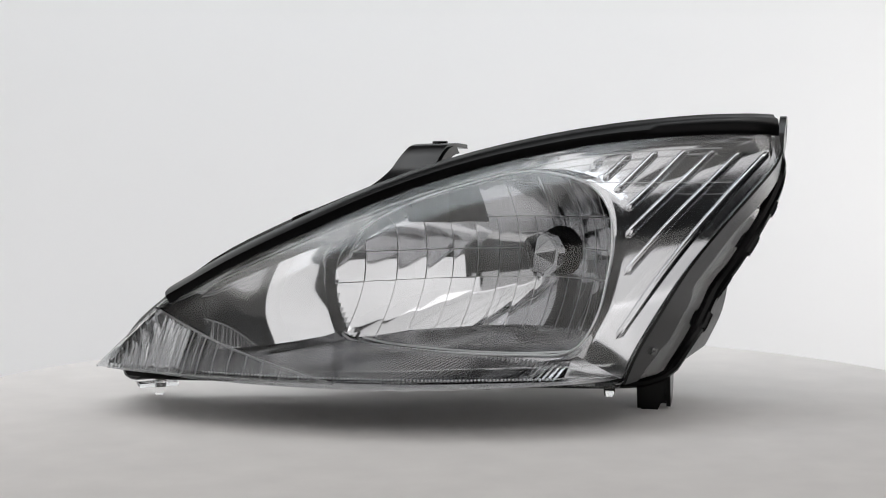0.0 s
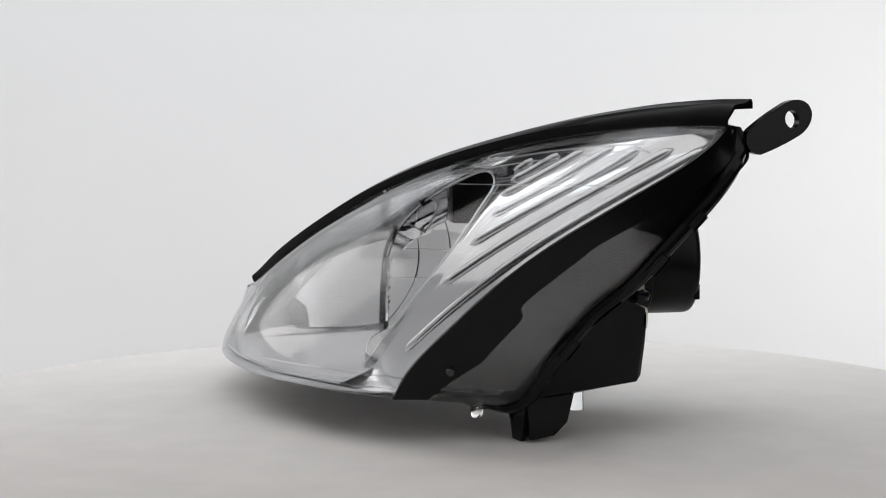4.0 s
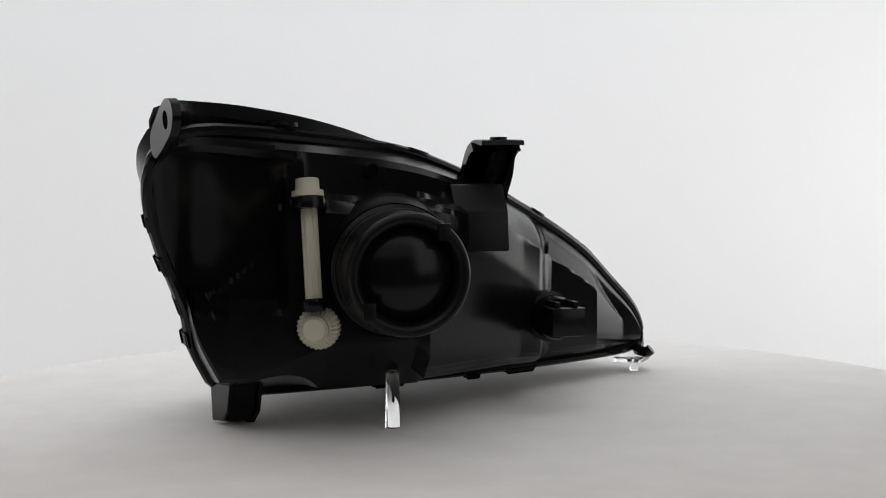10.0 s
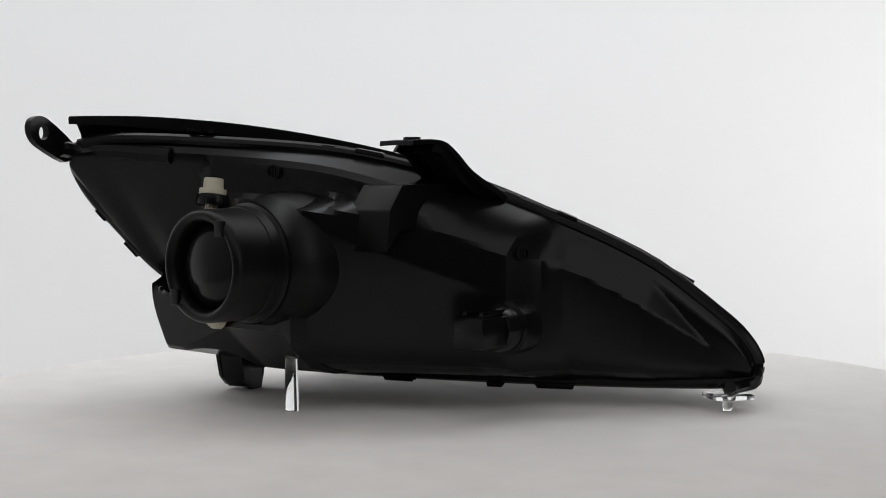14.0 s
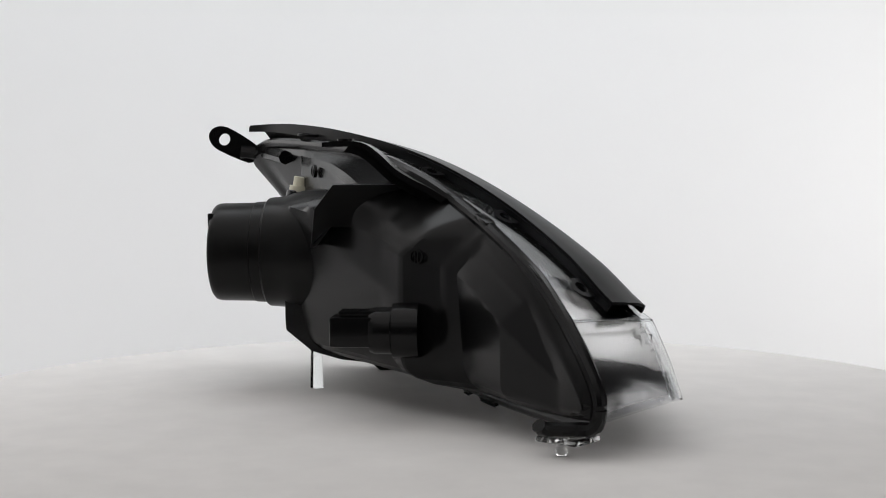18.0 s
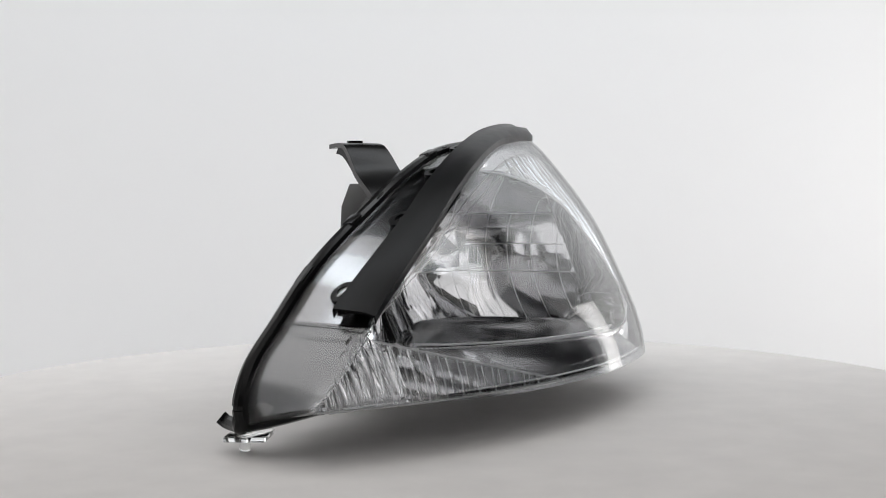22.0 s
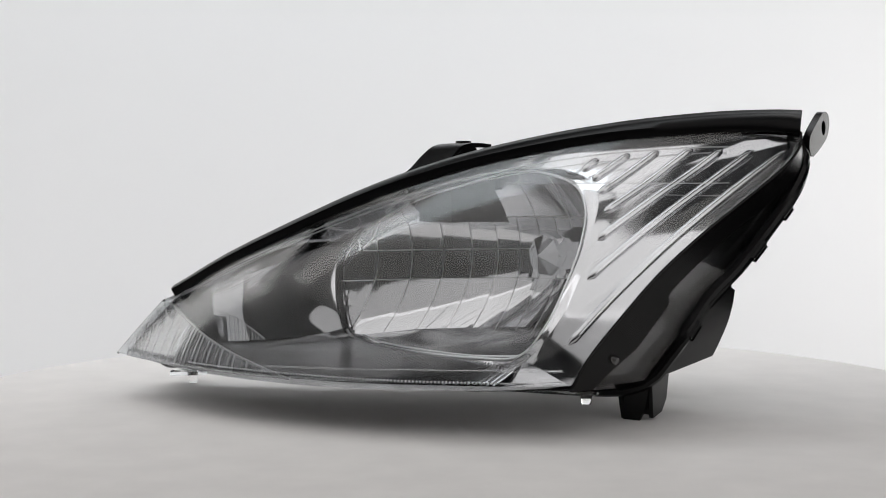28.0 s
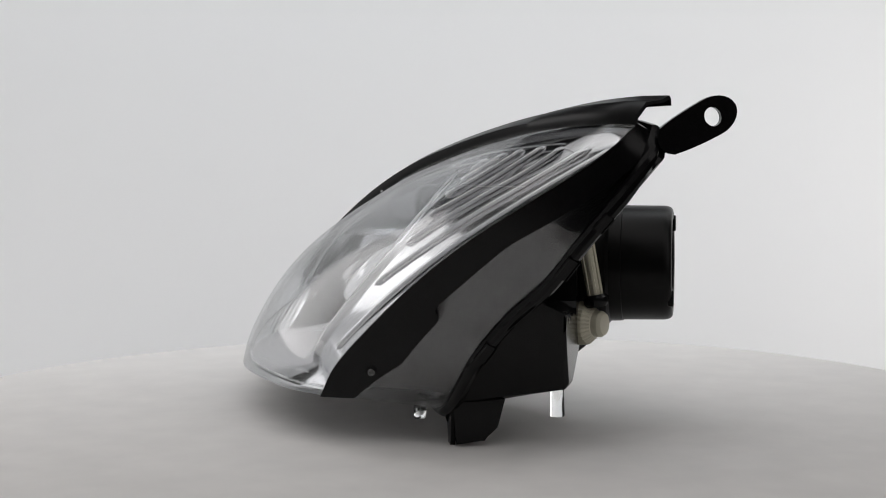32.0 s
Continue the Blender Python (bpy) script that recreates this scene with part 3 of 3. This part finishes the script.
        tube(bm, pts, lambda t: 0.0032 * math.sqrt(max(0.01, 1 - max(0, 1 - min(t, 1 - t) * long / 0.0034) ** 2)), 16)
        part("rib", bm, BRIGHT, bez)
    # ridged floor: an inner shelf behind the beaded lip and a lower one in front of it
    lip = spline([(-0.145, 0.1, 0.045), (-0.1, 0.066, 0.0475), (-0.055, 0.036, 0.049), (-0.01, 0.046, 0.0475), (0.045, 0.052, 0.047), (0.1, 0.051, 0.048), (0.14, 0.041, 0.051)], 60)
    full = lip
    lip = lip[24:]
    def ridged(name, edge, far, label):
        bm = bmesh.new()
        fine = 6
        rows = []
        for t in np.linspace(0, 1, 10):
            row = []
            for k in range((len(edge) - 1) * fine + 1):
                x = k / fine
                i, w = min(int(x), len(edge) - 2), x - min(int(x), len(edge) - 2)
                p = np.array(edge[i]) * (1 - w) + np.array(edge[i + 1]) * w
                q = np.array(far[i]) * (1 - w) + np.array(far[i + 1]) * w
                u, v, z = p + (q - p) * t
                row.append(tuple(lamp(u, v, z + (0.0006 if k % 4 in (1, 2) else -0.0006))))
            rows.append(row)
        grid(bm, rows)
        return part(name, bm, RIDGED, bez, label, 25)
    back = [(u * 0.8 + 0.0115, min(v - 0.02, bowl_v(math.hypot(u - BOWL_U, 0.058)) - 0.004), 0.0515) for u, v, z in lip]
    front = [(u, lens_v(u, 0.036) - 0.0055, 0.0355) for u, v, z in full]
    ridged("bowl_floor", [tuple(p) for p in lip], back, "ridged grey shelf inside the bowl")
    ridged("lower_shelf", [(u, v, z - 0.002) for u, v, z in full], front, "ridged grey shelf behind the lens")
    bm = bmesh.new()
    bead = spline(lip, 240)
    tube(bm, [tuple(lamp(*p)) for p in bead], 0.0006, 6)
    for p in bead[::2]:
        bmesh.ops.create_icosphere(bm, subdivisions=1, radius=0.0009, matrix=Matrix.Translation(lamp(*(p + np.array([0, 0.0002, 0.0003])))))
    part("beaded_lip", bm, EDGES, bez)
    bm = bmesh.new()
    rim_bead = spline([(u, v + 0.0005, z + 0.0008) for u, v, z in front[14:]], 200)
    for p in rim_bead[::2]:
        bmesh.ops.create_icosphere(bm, subdivisions=1, radius=0.0008, matrix=Matrix.Translation(lamp(*p)))
    part("beaded_edge", bm, EDGES, bez)
    # black bar standing in for the shade in the gap between the indicator chamber and the bowl
    bm = bmesh.new()
    tube(bm, [tuple(lamp(u - 0.0004, v + 0.0012, z)) for u, v, z in spline([(-0.05, 0.026, 0.128), (-0.0635, 0.031, 0.115), (-0.069, 0.034, 0.099), (-0.0675, 0.036, 0.075), (-0.0585, 0.037, 0.052)], 24)], 0.0024, 10)
    part("gap", bm, BLACK, bez, "black bar drawn for the shaded gap beside the bowl")
    return bez


# ---- housing ----
def build_housing(lamp_unit):
    n = 64
    a, b = outline_pair(60)
    u = b[:, 0] * 0.8434 - b[:, 1] * 0.5373
    v = -b[:, 0] * 0.5373 - b[:, 1] * 0.8434
    z = b[:, 2]
    il, ir = int(np.argmin(u)), int(np.argmax(u))
    lowside = np.arange(il, ir + 1) if il < ir else np.r_[np.arange(il, len(u)), np.arange(0, ir + 1)]
    rest = [i for i in range(len(u)) if i not in set(lowside[1:-1])]
    lo_i = np.array(sorted(lowside, key=lambda i: u[i]))
    hi_i = np.array(sorted(rest, key=lambda i: u[i]))
    us = np.linspace(u[il] + 0.0003, u[ir] - 0.0003, 190)
    rows = []
    for uu in us:
        zl, zh = np.interp(uu, u[lo_i], z[lo_i]), np.interp(uu, u[hi_i], z[hi_i])
        vl, vh = np.interp(uu, u[lo_i], v[lo_i]), np.interp(uu, u[hi_i], v[hi_i])
        col = []
        for s in np.linspace(0, 1, 40):
            zz, vf = zl + (zh - zl) * s, vl + (vh - vl) * s
            if uu > 0.03:
                back = -0.12 + (0.022 * min(1, max(0, (uu - 0.126) / 0.004)) * min(1, max(0, (zz - 0.082) / 0.006)))
            elif uu > -0.08:
                back = -0.12 + (0.03 - uu) * 0.93
                fold = 0.085 + (uu + 0.08) * 0.55
                back += (0.1 * max(0, zz - fold) + 0.16 * max(0, fold - zz)) * min(1, (uu + 0.08) / 0.02)
            elif uu > -0.091:
                back = -0.0177 - (uu + 0.08) * 2.5
            else:
                back = vf - 0.026 * min(1, (uu + 0.21) / 0.06)
                if uu > -0.1:
                    back += (0.0098 - back) * (uu + 0.1) / 0.009
            if uu < -0.03:
                back += 0.85 * max(0, zz - (zh - 0.025)) * min(1, (-0.03 - uu) / 0.02)
            if -0.04 < uu < 0.126 and zz > 0.15:
                back += max(0, -0.1136 + (0.1 - uu) * 0.46 - back) * min(1, (zz - 0.15) / 0.01)
            depth = max(0.010, vf - back)
            edge = (1 - abs(2 * s - 1) ** (12 + (16 * min(1, max(0, (uu + 0.04) / 0.03)) if s > 0.5 else 40 * min(1, max(0, (uu - 0.1) / 0.05))))) ** 0.6 * min(1, (u[ir] - uu) / 0.008) ** 0.5
            zc = zz + (0.5 - s) * 0.012 * edge
            if uu > -0.08:
                back_off = vf - depth * edge + 0.12
                zc = max(zc, 0.024 - back_off * 0.06, min(1, max(0, (uu + 0.01) / 0.05)) * (0.06 - 0.019 * min(1, max(0, (uu - 0.1) / 0.05)) - back_off))
            col.append(tuple(lamp(uu, vf - depth * edge, zc)))
        rows.append(col)
    bm = bmesh.new()
    grid(bm, rows)
    house = part("housing", bm, BLACK, lamp_unit, "glossy black moulded plastic rear housing", 14)
    # sealing flange all round
    bm = bmesh.new()
    loop = [tuple(p) for p in b[::2]]
    tube(bm, loop, 0.0048, 10, closed=True)
    part("sealing_flange", bm, BLACK, house)
    # round dome and rubber boot on the lamp's axis
    axb = frame_of(lamp(BOWL_U, 0, BOWL_Z), Vector((0, 0, 1)), lamp(1, 0, 0))
    if (axb.to_3x3() @ Vector((0, 0, 1))).dot(lamp(0, -1, 0)) < 0:
        axb = frame_of(lamp(BOWL_U, 0, BOWL_Z), Vector((0, 0, 1)), lamp(-1, 0, 0))
    bm = bmesh.new()
    revolve(bm, axb, [(0.051, 0.085), (0.049, 0.108), (0.0465, 0.118), (0.0445, 0.122), (0.0435, 0.135)], 56)
    part("reflector_dome", bm, RUBBER, house)
    bm = bmesh.new()
    revolve(bm, axb, [(0.0425, 0.12), (0.0428, 0.136), (0.0405, 0.138), (0.0402, 0.146), (0.0395, 0.1465), (0.0392, 0.1735), (0.0389, 0.1762), (0.038, 0.1783), (0.0366, 0.1795), (0.035, 0.1798), (0.0334, 0.1792), (0.0318, 0.1775), (0.0308, 0.175), (0.0303, 0.171), (0.03, 0.167), (0.0, 0.167)], 56)
    boot = part("rubber_boot", bm, RUBBER, house, "black rubber boot over the bulb", 40)
    bm = bmesh.new()
    revolve(bm, axb @ pose(0, 0, 0.167), [(0.0, 0.0105), (0.01, 0.0096), (0.02, 0.007), (0.027, 0.003), (0.0305, 0.0002)], 40)
    part("boot_dish", bm, BLACK, boot)
    for uu, zz in ((-0.0215, 0.0263), (0.0259, -0.022)):
        bm = bmesh.new()
        box(bm, Matrix.Translation(lamp(BOWL_U + uu, -0.179, BOWL_Z + zz)) @ frame_of((0, 0, 0), lamp(1, 0, 0), Vector((0, 0, 1))), 0.008, 0.011, 0.004, 0.001)
        part("boot_lug", bm, RUBBER, boot)
    return house


def ring_outline(w, h, n=24, tail=0.0):
    """A rounded outline, drawn out on its -x side by tail."""
    pts = []
    for i in range(n):
        t = 2 * math.pi * i / n
        x, y = w * math.cos(t), h * math.sin(t)
        if x < 0:
            x = x - tail * min(1, -x / w * 1.6)
        pts.append((x, y))
    return pts


def build_fittings(lamp_unit, house):
    # eyelet arm at the upper outer corner
    m = frame_of((0.2805, 0.0645, 0.2034), (0.28, 0.83, 0.47), (-0.1, -0.4, 0.88))
    bm = bmesh.new()
    plate(bm, ring_outline(0.0148, 0.0112, 28, 0.02), ring_outline(0.0048, 0.0056, 28), m @ pose(0, 0, -0.0026), 0.0052)
    arm = part("mounting_eyelet", bm, BLACK, lamp_unit, "black plastic arm with an oval eyelet", 30)
    bm = bmesh.new()
    tube(bm, spline([(0.272, 0.052, 0.192), (0.262, 0.036, 0.19), (0.235, 0.038, 0.19), (0.19, 0.042, 0.186)], 14), 0.0062, 8)
    part("arm_rail", bm, BLACK, arm)
    # curved bracket on top
    prof = spline([(-0.077, 0.1945, 0), (-0.06, 0.1955, 0), (-0.046, 0.1935, 0), (-0.034, 0.185, 0), (-0.024, 0.1755, 0), (-0.012, 0.168, 0), (0.003, 0.1605, 0), (0.013, 0.154, 0)], 20)
    bm = bmesh.new()
    rows = []
    for i, (v, z, _) in enumerate(prof):
        k = i / 19
        wl, wr = -0.0475 - 0.0125 * k, -0.0165 + 0.001 * k
        rows.append([(wl, v, z), ((wl + wr) / 2, v, z + 0.0004), (wr, v, z)])
    up = [[tuple(lamp(*q)) for q in r] for r in rows]
    dn = [[tuple(lamp(q[0], q[1] - 0.0032 * k / 19 - 0.0005, q[2] - 0.0034)) for q in r] for k, r in enumerate(rows)]
    shell(bm, up, dn)
    brk = part("bracket", bm, BLACK, lamp_unit, "curved black mounting bracket with a drilled tongue", 40)
    for uu in (-0.05, -0.033, -0.0165):
        bm = bmesh.new()
        q = [(v, z) for v, z, _ in prof[4:]]
        line = [tuple(lamp(uu, v - 0.006, z - 0.008)) for v, z in q]
        top = [tuple(lamp(uu, v - 0.001, z - 0.002)) for v, z in q]
        w = lamp(0.0022, 0, 0)
        shell(bm, [line, top], [[tuple(Vector(p) + w) for p in line], [tuple(Vector(p) + w) for p in top]])
        part("web", bm, BLACK, brk)
    bm = bmesh.new()
    revolve(bm, Matrix.Translation(lamp(-0.033, -0.062, 0.1945)), [(0.0045, -0.0005), (0.0045, 0.0028), (0.0062, 0.0028), (0.0062, -0.0005)], 20)
    part("drilled_boss", bm, BLACK, brk)
    # foot at the lower outer corner
    m = frame_of((0.158, -0.05, 0.0), (0.25, 0.97, 0), (0, 0, 1))
    bm = bmesh.new()
    prism(bm, m @ pose(0, 0, -0.012), [(0.004, 0.0), (0.02, 0.0008), (0.03, 0.010), (0.037, 0.036), (-0.006, 0.036), (-0.003, 0.02)], 0.003)
    prism(bm, m @ pose(0, 0, -0.0085), [(0.004, 0.004), (0.021, 0.003), (0.029, 0.013), (0.0345, 0.036), (-0.003, 0.036), (0.0, 0.02)], 0.017)
    foot = part("foot", bm, BLACK, lamp_unit, "black plastic foot bracket", 30)
    for x, d, h in ((0.003, 0.0, 0.034), (0.024, 0.006, 0.03)):
        bm = bmesh.new()
        side = m.to_3x3()
        k = frame_of(m @ Vector((x, d, -0.012)), side @ Vector((0, 0, 1)), (0, 0, 1))
        prism(bm, k, [(0.003, 0), (0.015, 0), (0.019, 0.008), (0.024, h), (0, h), (0, 0.01)], 0.003)
        part("foot_web", bm, BLACK, foot)
    bm = bmesh.new()
    prism(bm, m @ pose(0, 0, 0.009), [(0.003, 0.002), (0.02, 0.004), (0.029, 0.012), (0.035, 0.034), (0.0, 0.034)], 0.003)
    part("foot_cheek", bm, BLACK, foot)
    # beam adjuster: ivory rod, bevel wheel, screw head, clip
    bm = bmesh.new()
    top, low = Vector((0.1588, 0.0405, 0.158)), Vector((0.164, 0.0515, 0.088))
    tube(bm, [top, low], 0.0044, 16)
    rod = part("adjuster_rod", bm, IVORY, lamp_unit, "ivory nylon beam adjuster rod")
    ax = Matrix.Translation(top) @ (top - low).to_track_quat("Z", "Y").to_matrix().to_4x4()
    bm = bmesh.new()
    for k in range(6):
        box(bm, ax @ pose(0, 0, 0, 0, 0, k * 60) @ pose(0.0045, 0, -0.038), 0.0014, 0.0022, 0.062, 0.0004)
    part("rod_rib", bm, IVORY, rod)
    bm = bmesh.new()
    revolve(bm, ax, [(0, -0.001), (0.0105, -0.001), (0.0105, 0.003), (0.008, 0.0032), (0.008, 0.0105), (0.0072, 0.011), (0, 0.011)], 20)
    part("screw_head", bm, IVORY, rod)
    bm = bmesh.new()
    revolve(bm, ax, [(0.006, -0.009), (0.012, -0.009), (0.0125, -0.006), (0.012, -0.002), (0.006, -0.002)], 20)
    part("retainer", bm, BLACK, rod)
    bm = bmesh.new()
    box(bm, ax @ pose(0, -0.008, -0.0055), 0.026, 0.024, 0.006, 0.001)
    part("retainer_shelf", bm, BLACK, rod)
    bm = bmesh.new()
    revolve(bm, Matrix.Translation(low) @ ax.to_3x3().to_4x4(), [(0, -0.004), (0.0068, -0.004), (0.0085, -0.001), (0.0085, 0.002), (0.0065, 0.004), (0, 0.004)], 18)
    part("rod_collar", bm, BLACK, rod)
    way = Vector((0.80, 0.60, 0))
    gx = Matrix.Translation((0.158, 0.0482, 0.0725)) @ way.to_track_quat("Z", "Y").to_matrix().to_4x4()
    bm = bmesh.new()
    teeth = 28
    rows = []
    for r0, r1, h in ((0, 0, -0.007), (0.0125, 0.0125, -0.007), (0.0146, 0.0134, -0.005), (0.014, 0.0129, 0.001), (0.0098, 0.0095, 0.0055), (0.0088, 0.0088, 0.006), (0.0086, 0.0086, 0.010), (0.007, 0.007, 0.0125), (0, 0, 0.013)):
        rows.append([gx @ Vector(((r0 if i % 2 else r1) * math.cos(math.pi * i / teeth), (r0 if i % 2 else r1) * math.sin(math.pi * i / teeth), h)) for i in range(2 * teeth)])
    grid(bm, rows, wrap=True)
    part("bevel_wheel", bm, IVORY, rod, "ivory toothed adjuster wheel", 20)
    # hood box over the bowl, plug socket
    bm = bmesh.new()
    prism(bm, frame_of(lamp(0.005, 0, 0), lamp(0, 1, 0), (0, 0, 1)), [(-0.089, 0.117), (-0.0745, 0.134), (-0.014, 0.134), (-0.014, 0.164), (-0.072, 0.164), (-0.086, 0.146)], 0.038)
    bmesh.ops.bevel(bm, geom=list(bm.edges), offset=0.0014, segments=2, affect="EDGES", profile=0.6)
    part("hood_box", bm, RUBBER, house)
    cx = Matrix.Translation(lamp(-0.085, -0.035, 0.063)) @ frame_of((0, 0, 0), lamp(1, 0, 0), Vector((0, 0, 1)))
    sgn = 1 if (cx.to_3x3() @ Vector((0, 0, 1))).dot(lamp(0, -1, 0)) > 0 else -1
    bm = bmesh.new()
    revolve(bm, cx, [(0.0, -0.032 * sgn), (0.019, -0.03 * sgn), (0.019, -0.012 * sgn), (0.0165, -0.011 * sgn), (0.0165, 0.0), (0.015, 0.004 * sgn), (0.0, 0.004 * sgn)], 28)
    sock = part("bulb_socket", bm, BLACK, house, "black indicator bulb socket with a plug")
    bm = bmesh.new()
    box(bm, cx @ pose(0, 0, 0.016 * sgn), 0.026, 0.021, 0.03, 0.002)
    part("plug_shroud", bm, BLACK, sock)
    for k in (-1, 1):
        bm = bmesh.new()
        box(bm, cx @ pose(k * 0.007, 0.0125, 0.012 * sgn), 0.004, 0.004, 0.026, 0.0008)
        part("latch_rail", bm, BLACK, sock)
    # moulding marks: small raised rings, one with two bars
    for u, v, z, axis in ((0.0663, -0.1018, 0.1739, (0.134, 0.99, 0)), (-0.0878, -0.006, 0.1145, (-0.585, 0.81, 0)), (-0.15, 0.062, 0.06, (0.5, 0.85, 0))):
        mk = Matrix.Translation(lamp(u, v, z)) @ Vector(axis).to_track_quat("Z", "Y").to_matrix().to_4x4()
        bm = bmesh.new()
        revolve(bm, mk, [(0.0042, -0.002), (0.0042, 0.0008), (0.0052, 0.0008), (0.0052, -0.002)], 24)
        for x in (-0.0011, 0.0011):
            box(bm, mk @ pose(x, 0, 0), 0.0008, 0.0086, 0.0012, 0)
        part("mould_mark", bm, BLACK, house)
    # hook at the tip
    bm = bmesh.new()
    tube(bm, spline([(-0.238, 0.018, 0.034), (-0.236, 0.02, 0.02), (-0.226, 0.026, 0.0175), (-0.216, 0.042, 0.0175), (-0.2165, 0.047, 0.0205)], 16), 0.0046, 8)
    part("tip_hook", bm, BLACK, house)
    # clips round the flange: the curve, where along it, and the clip's length, width and height
    middle = Vector((0.03, 0.0, 0.1))
    for curve, k, sx, sy, sz in ((RIM_RIGHT, 0.2, 0.013, 0.008, 0.0045), (RIM_RIGHT, 0.36, 0.026, 0.005, 0.0035), (RIM_RIGHT, 0.56, 0.015, 0.008, 0.0045), (RIM_RIGHT, 0.72, 0.011, 0.007, 0.004),
                                 (RIM_TOP, 0.09, 0.02, 0.007, 0.004), (RIM_TOP, 0.24, 0.018, 0.009, 0.005), (RIM_TOP, 0.33, 0.014, 0.008, 0.004), (RIM_TOP, 0.55, 0.024, 0.009, 0.005), (RIM_TOP, 0.62, 0.012, 0.008, 0.004),
                                 (RIM_LOW, 0.36, 0.03, 0.008, 0.004), (RIM_LOW, 0.47, 0.012, 0.006, 0.005), (RIM_LOW, 0.66, 0.026, 0.008, 0.004)):
        line = spline(curve, 81)
        n = int(k * 80)
        p, along = Vector(line[n]), Vector(line[n + 1] - line[n - 1]).normalized()
        away = (p - middle) * 1.0
        away.y *= 0.3
        away = (away - along * away.dot(along)).normalized()
        m = frame_of(p + away * ((0.0012 if curve is RIM_TOP else 0.0018 if curve is RIM_RIGHT else 0.0028) + sz * 0.25), along, away.cross(along))
        bm = bmesh.new()
        box(bm, m, sx, sy, sz, 0.001, 0.85)
        part("clip", bm, BLACK, house)


def build_cover(lamp_unit):
    """Black strip along the lens's upper edge, with hooked clips on its rear edge."""
    front = spline([(-0.191, -0.0495, 0.0815), *EDGE_TOP[1:]], 60)
    up, dn = [], []
    for i, p in enumerate(front):
        k = i / 59
        w = 0.028 - 0.003 * min(1, k / 0.25) - 0.004 * min(1, k / 0.6)
        lift = 0.007 + 0.002 * k + 0.003 * max(0, k - 0.7) / 0.3
        tan = front[min(i + 1, 59)] - front[max(i - 1, 0)]
        nrm = np.cross(tan, (0, 1, 0))
        nrm = nrm / np.linalg.norm(nrm)
        if nrm[2] < 0:
            nrm = -nrm
        back = np.array([0, 1, 0])
        o = p + np.array([0, -0.0012, 0])
        cols = [o + nrm * 0.0, o + nrm * 0.0045, o + back * 0.006 + nrm * lift, o + back * w * 0.75 + nrm * (lift + 0.0015), o + back * w + nrm * (lift + 0.002 + 0.002 * k), o + back * (w + 0.0004) + nrm * (lift - 0.004 * min(1, (1 - k) / 0.15))]
        up.append([tuple(c) for c in cols])
        dn.append([tuple(c + back * 0.0012 - nrm * 0.0018) for c in cols])
    bm = bmesh.new()
    shell(bm, up, dn)
    cov = part("seal_strip", bm, SATIN, lamp_unit, "satin black trim strip along the upper edge", 50)
    for k in (0.06, 0.26, 0.45, 0.62, 0.8):
        i = int(k * 59)
        p = Vector(up[i][-1])
        tan = (Vector(up[min(i + 2, 59)][-1]) - Vector(up[i - 2][-1])).normalized()
        m = frame_of(p + Vector((0, 0.006, 0.001)), (0, 1, 0), tan)
        bm = bmesh.new()
        plate(bm, ring_outline(0.007, 0.011, 20, 0.004), ring_outline(0.0036, 0.006, 20), m, 0.0022)
        part("clip", bm, SATIN, cov)
    return cov


def build_band(lamp_unit):
    """Black border on the outer side wall, notched, with pins."""
    a, b = spline(EDGE_RIGHT, 60), spline(RIM_RIGHT, 60)
    rows_o, rows_i = [], []
    for i in range(60):
        k = i / 59
        reach = 0.24 + 0.22 * min(1, k / 0.12) if k < 0.28 else (0.46 - 0.12 * min(1, (k - 0.28) / 0.03) if k < 0.55 else 0.34 + 0.6 * ((k - 0.55) / 0.45) ** 1.2)
        ro, ri = [], []
        for s in np.linspace(-0.02, reach, 6):
            p = a[i] * (1 - s) + b[i] * s
            side = np.array([0.85, -0.35, -0.35])
            ro.append(tuple(p + side * 0.0016))
            ri.append(tuple(p - side * 0.0004))
        rows_o.append(ro)
        rows_i.append(ri)
    bm = bmesh.new()
    shell(bm, rows_o, rows_i)
    band = part("edge_band", bm, BLACK, lamp_unit, "black border strip along the outer edge", 50)
    for p in ((0.1495, -0.0992, 0.049),):
        bm = bmesh.new()
        revolve(bm, Matrix.Translation(p) @ Vector((0.85, -0.3, -0.35)).to_track_quat("Z", "Y").to_matrix().to_4x4(), [(0, 0.003), (0.0025, 0.003), (0.003, 0.002), (0.003, -0.002)], 14)
        part("pin", bm, CLEAR_RIB, band)
    return band


def headlight():
    unit = tagged(new("headlight"), "new car headlight with clear lens, chrome reflector and black housing", "headlight")
    house = build_housing(unit)
    build_reflector(unit)
    build_bezel(unit)
    build_fittings(unit, house)
    build_band(unit)
    build_cover(unit)
    build_lens(unit)
    return unit


def prop_rod():
    rod = tagged(new("acrylic_rod"), "clear acrylic rod propping the headlight on the table", "prop rod")
    bm = bmesh.new()
    revolve(bm, pose(0.098, 0.055, 0.0), [(0, 0), (0.0052, 0), (0.0055, 0.0006), (0.0044, 0.0392), (0, 0.0392)], 24)
    part("rod", bm, ACRYLIC, rod, smooth=40)
    return rod


studio()
TABLE_THING = turntable()
LIGHT_THING = headlight()
ROD_THING = prop_rod()


def motions():
    """The table turns at an even pace and carries the headlight and its prop."""
    rows = [(k * 0.5, pose(0, 0, 0, 0, 0, -SPIN * k * 0.5)) for k in range(65)]
    walk(TABLE_THING, [(t, Matrix.Translation((0.007, -0.028, 0)) @ m) for t, m in rows])
    walk(LIGHT_THING, rows)
    walk(ROD_THING, rows)


motions()
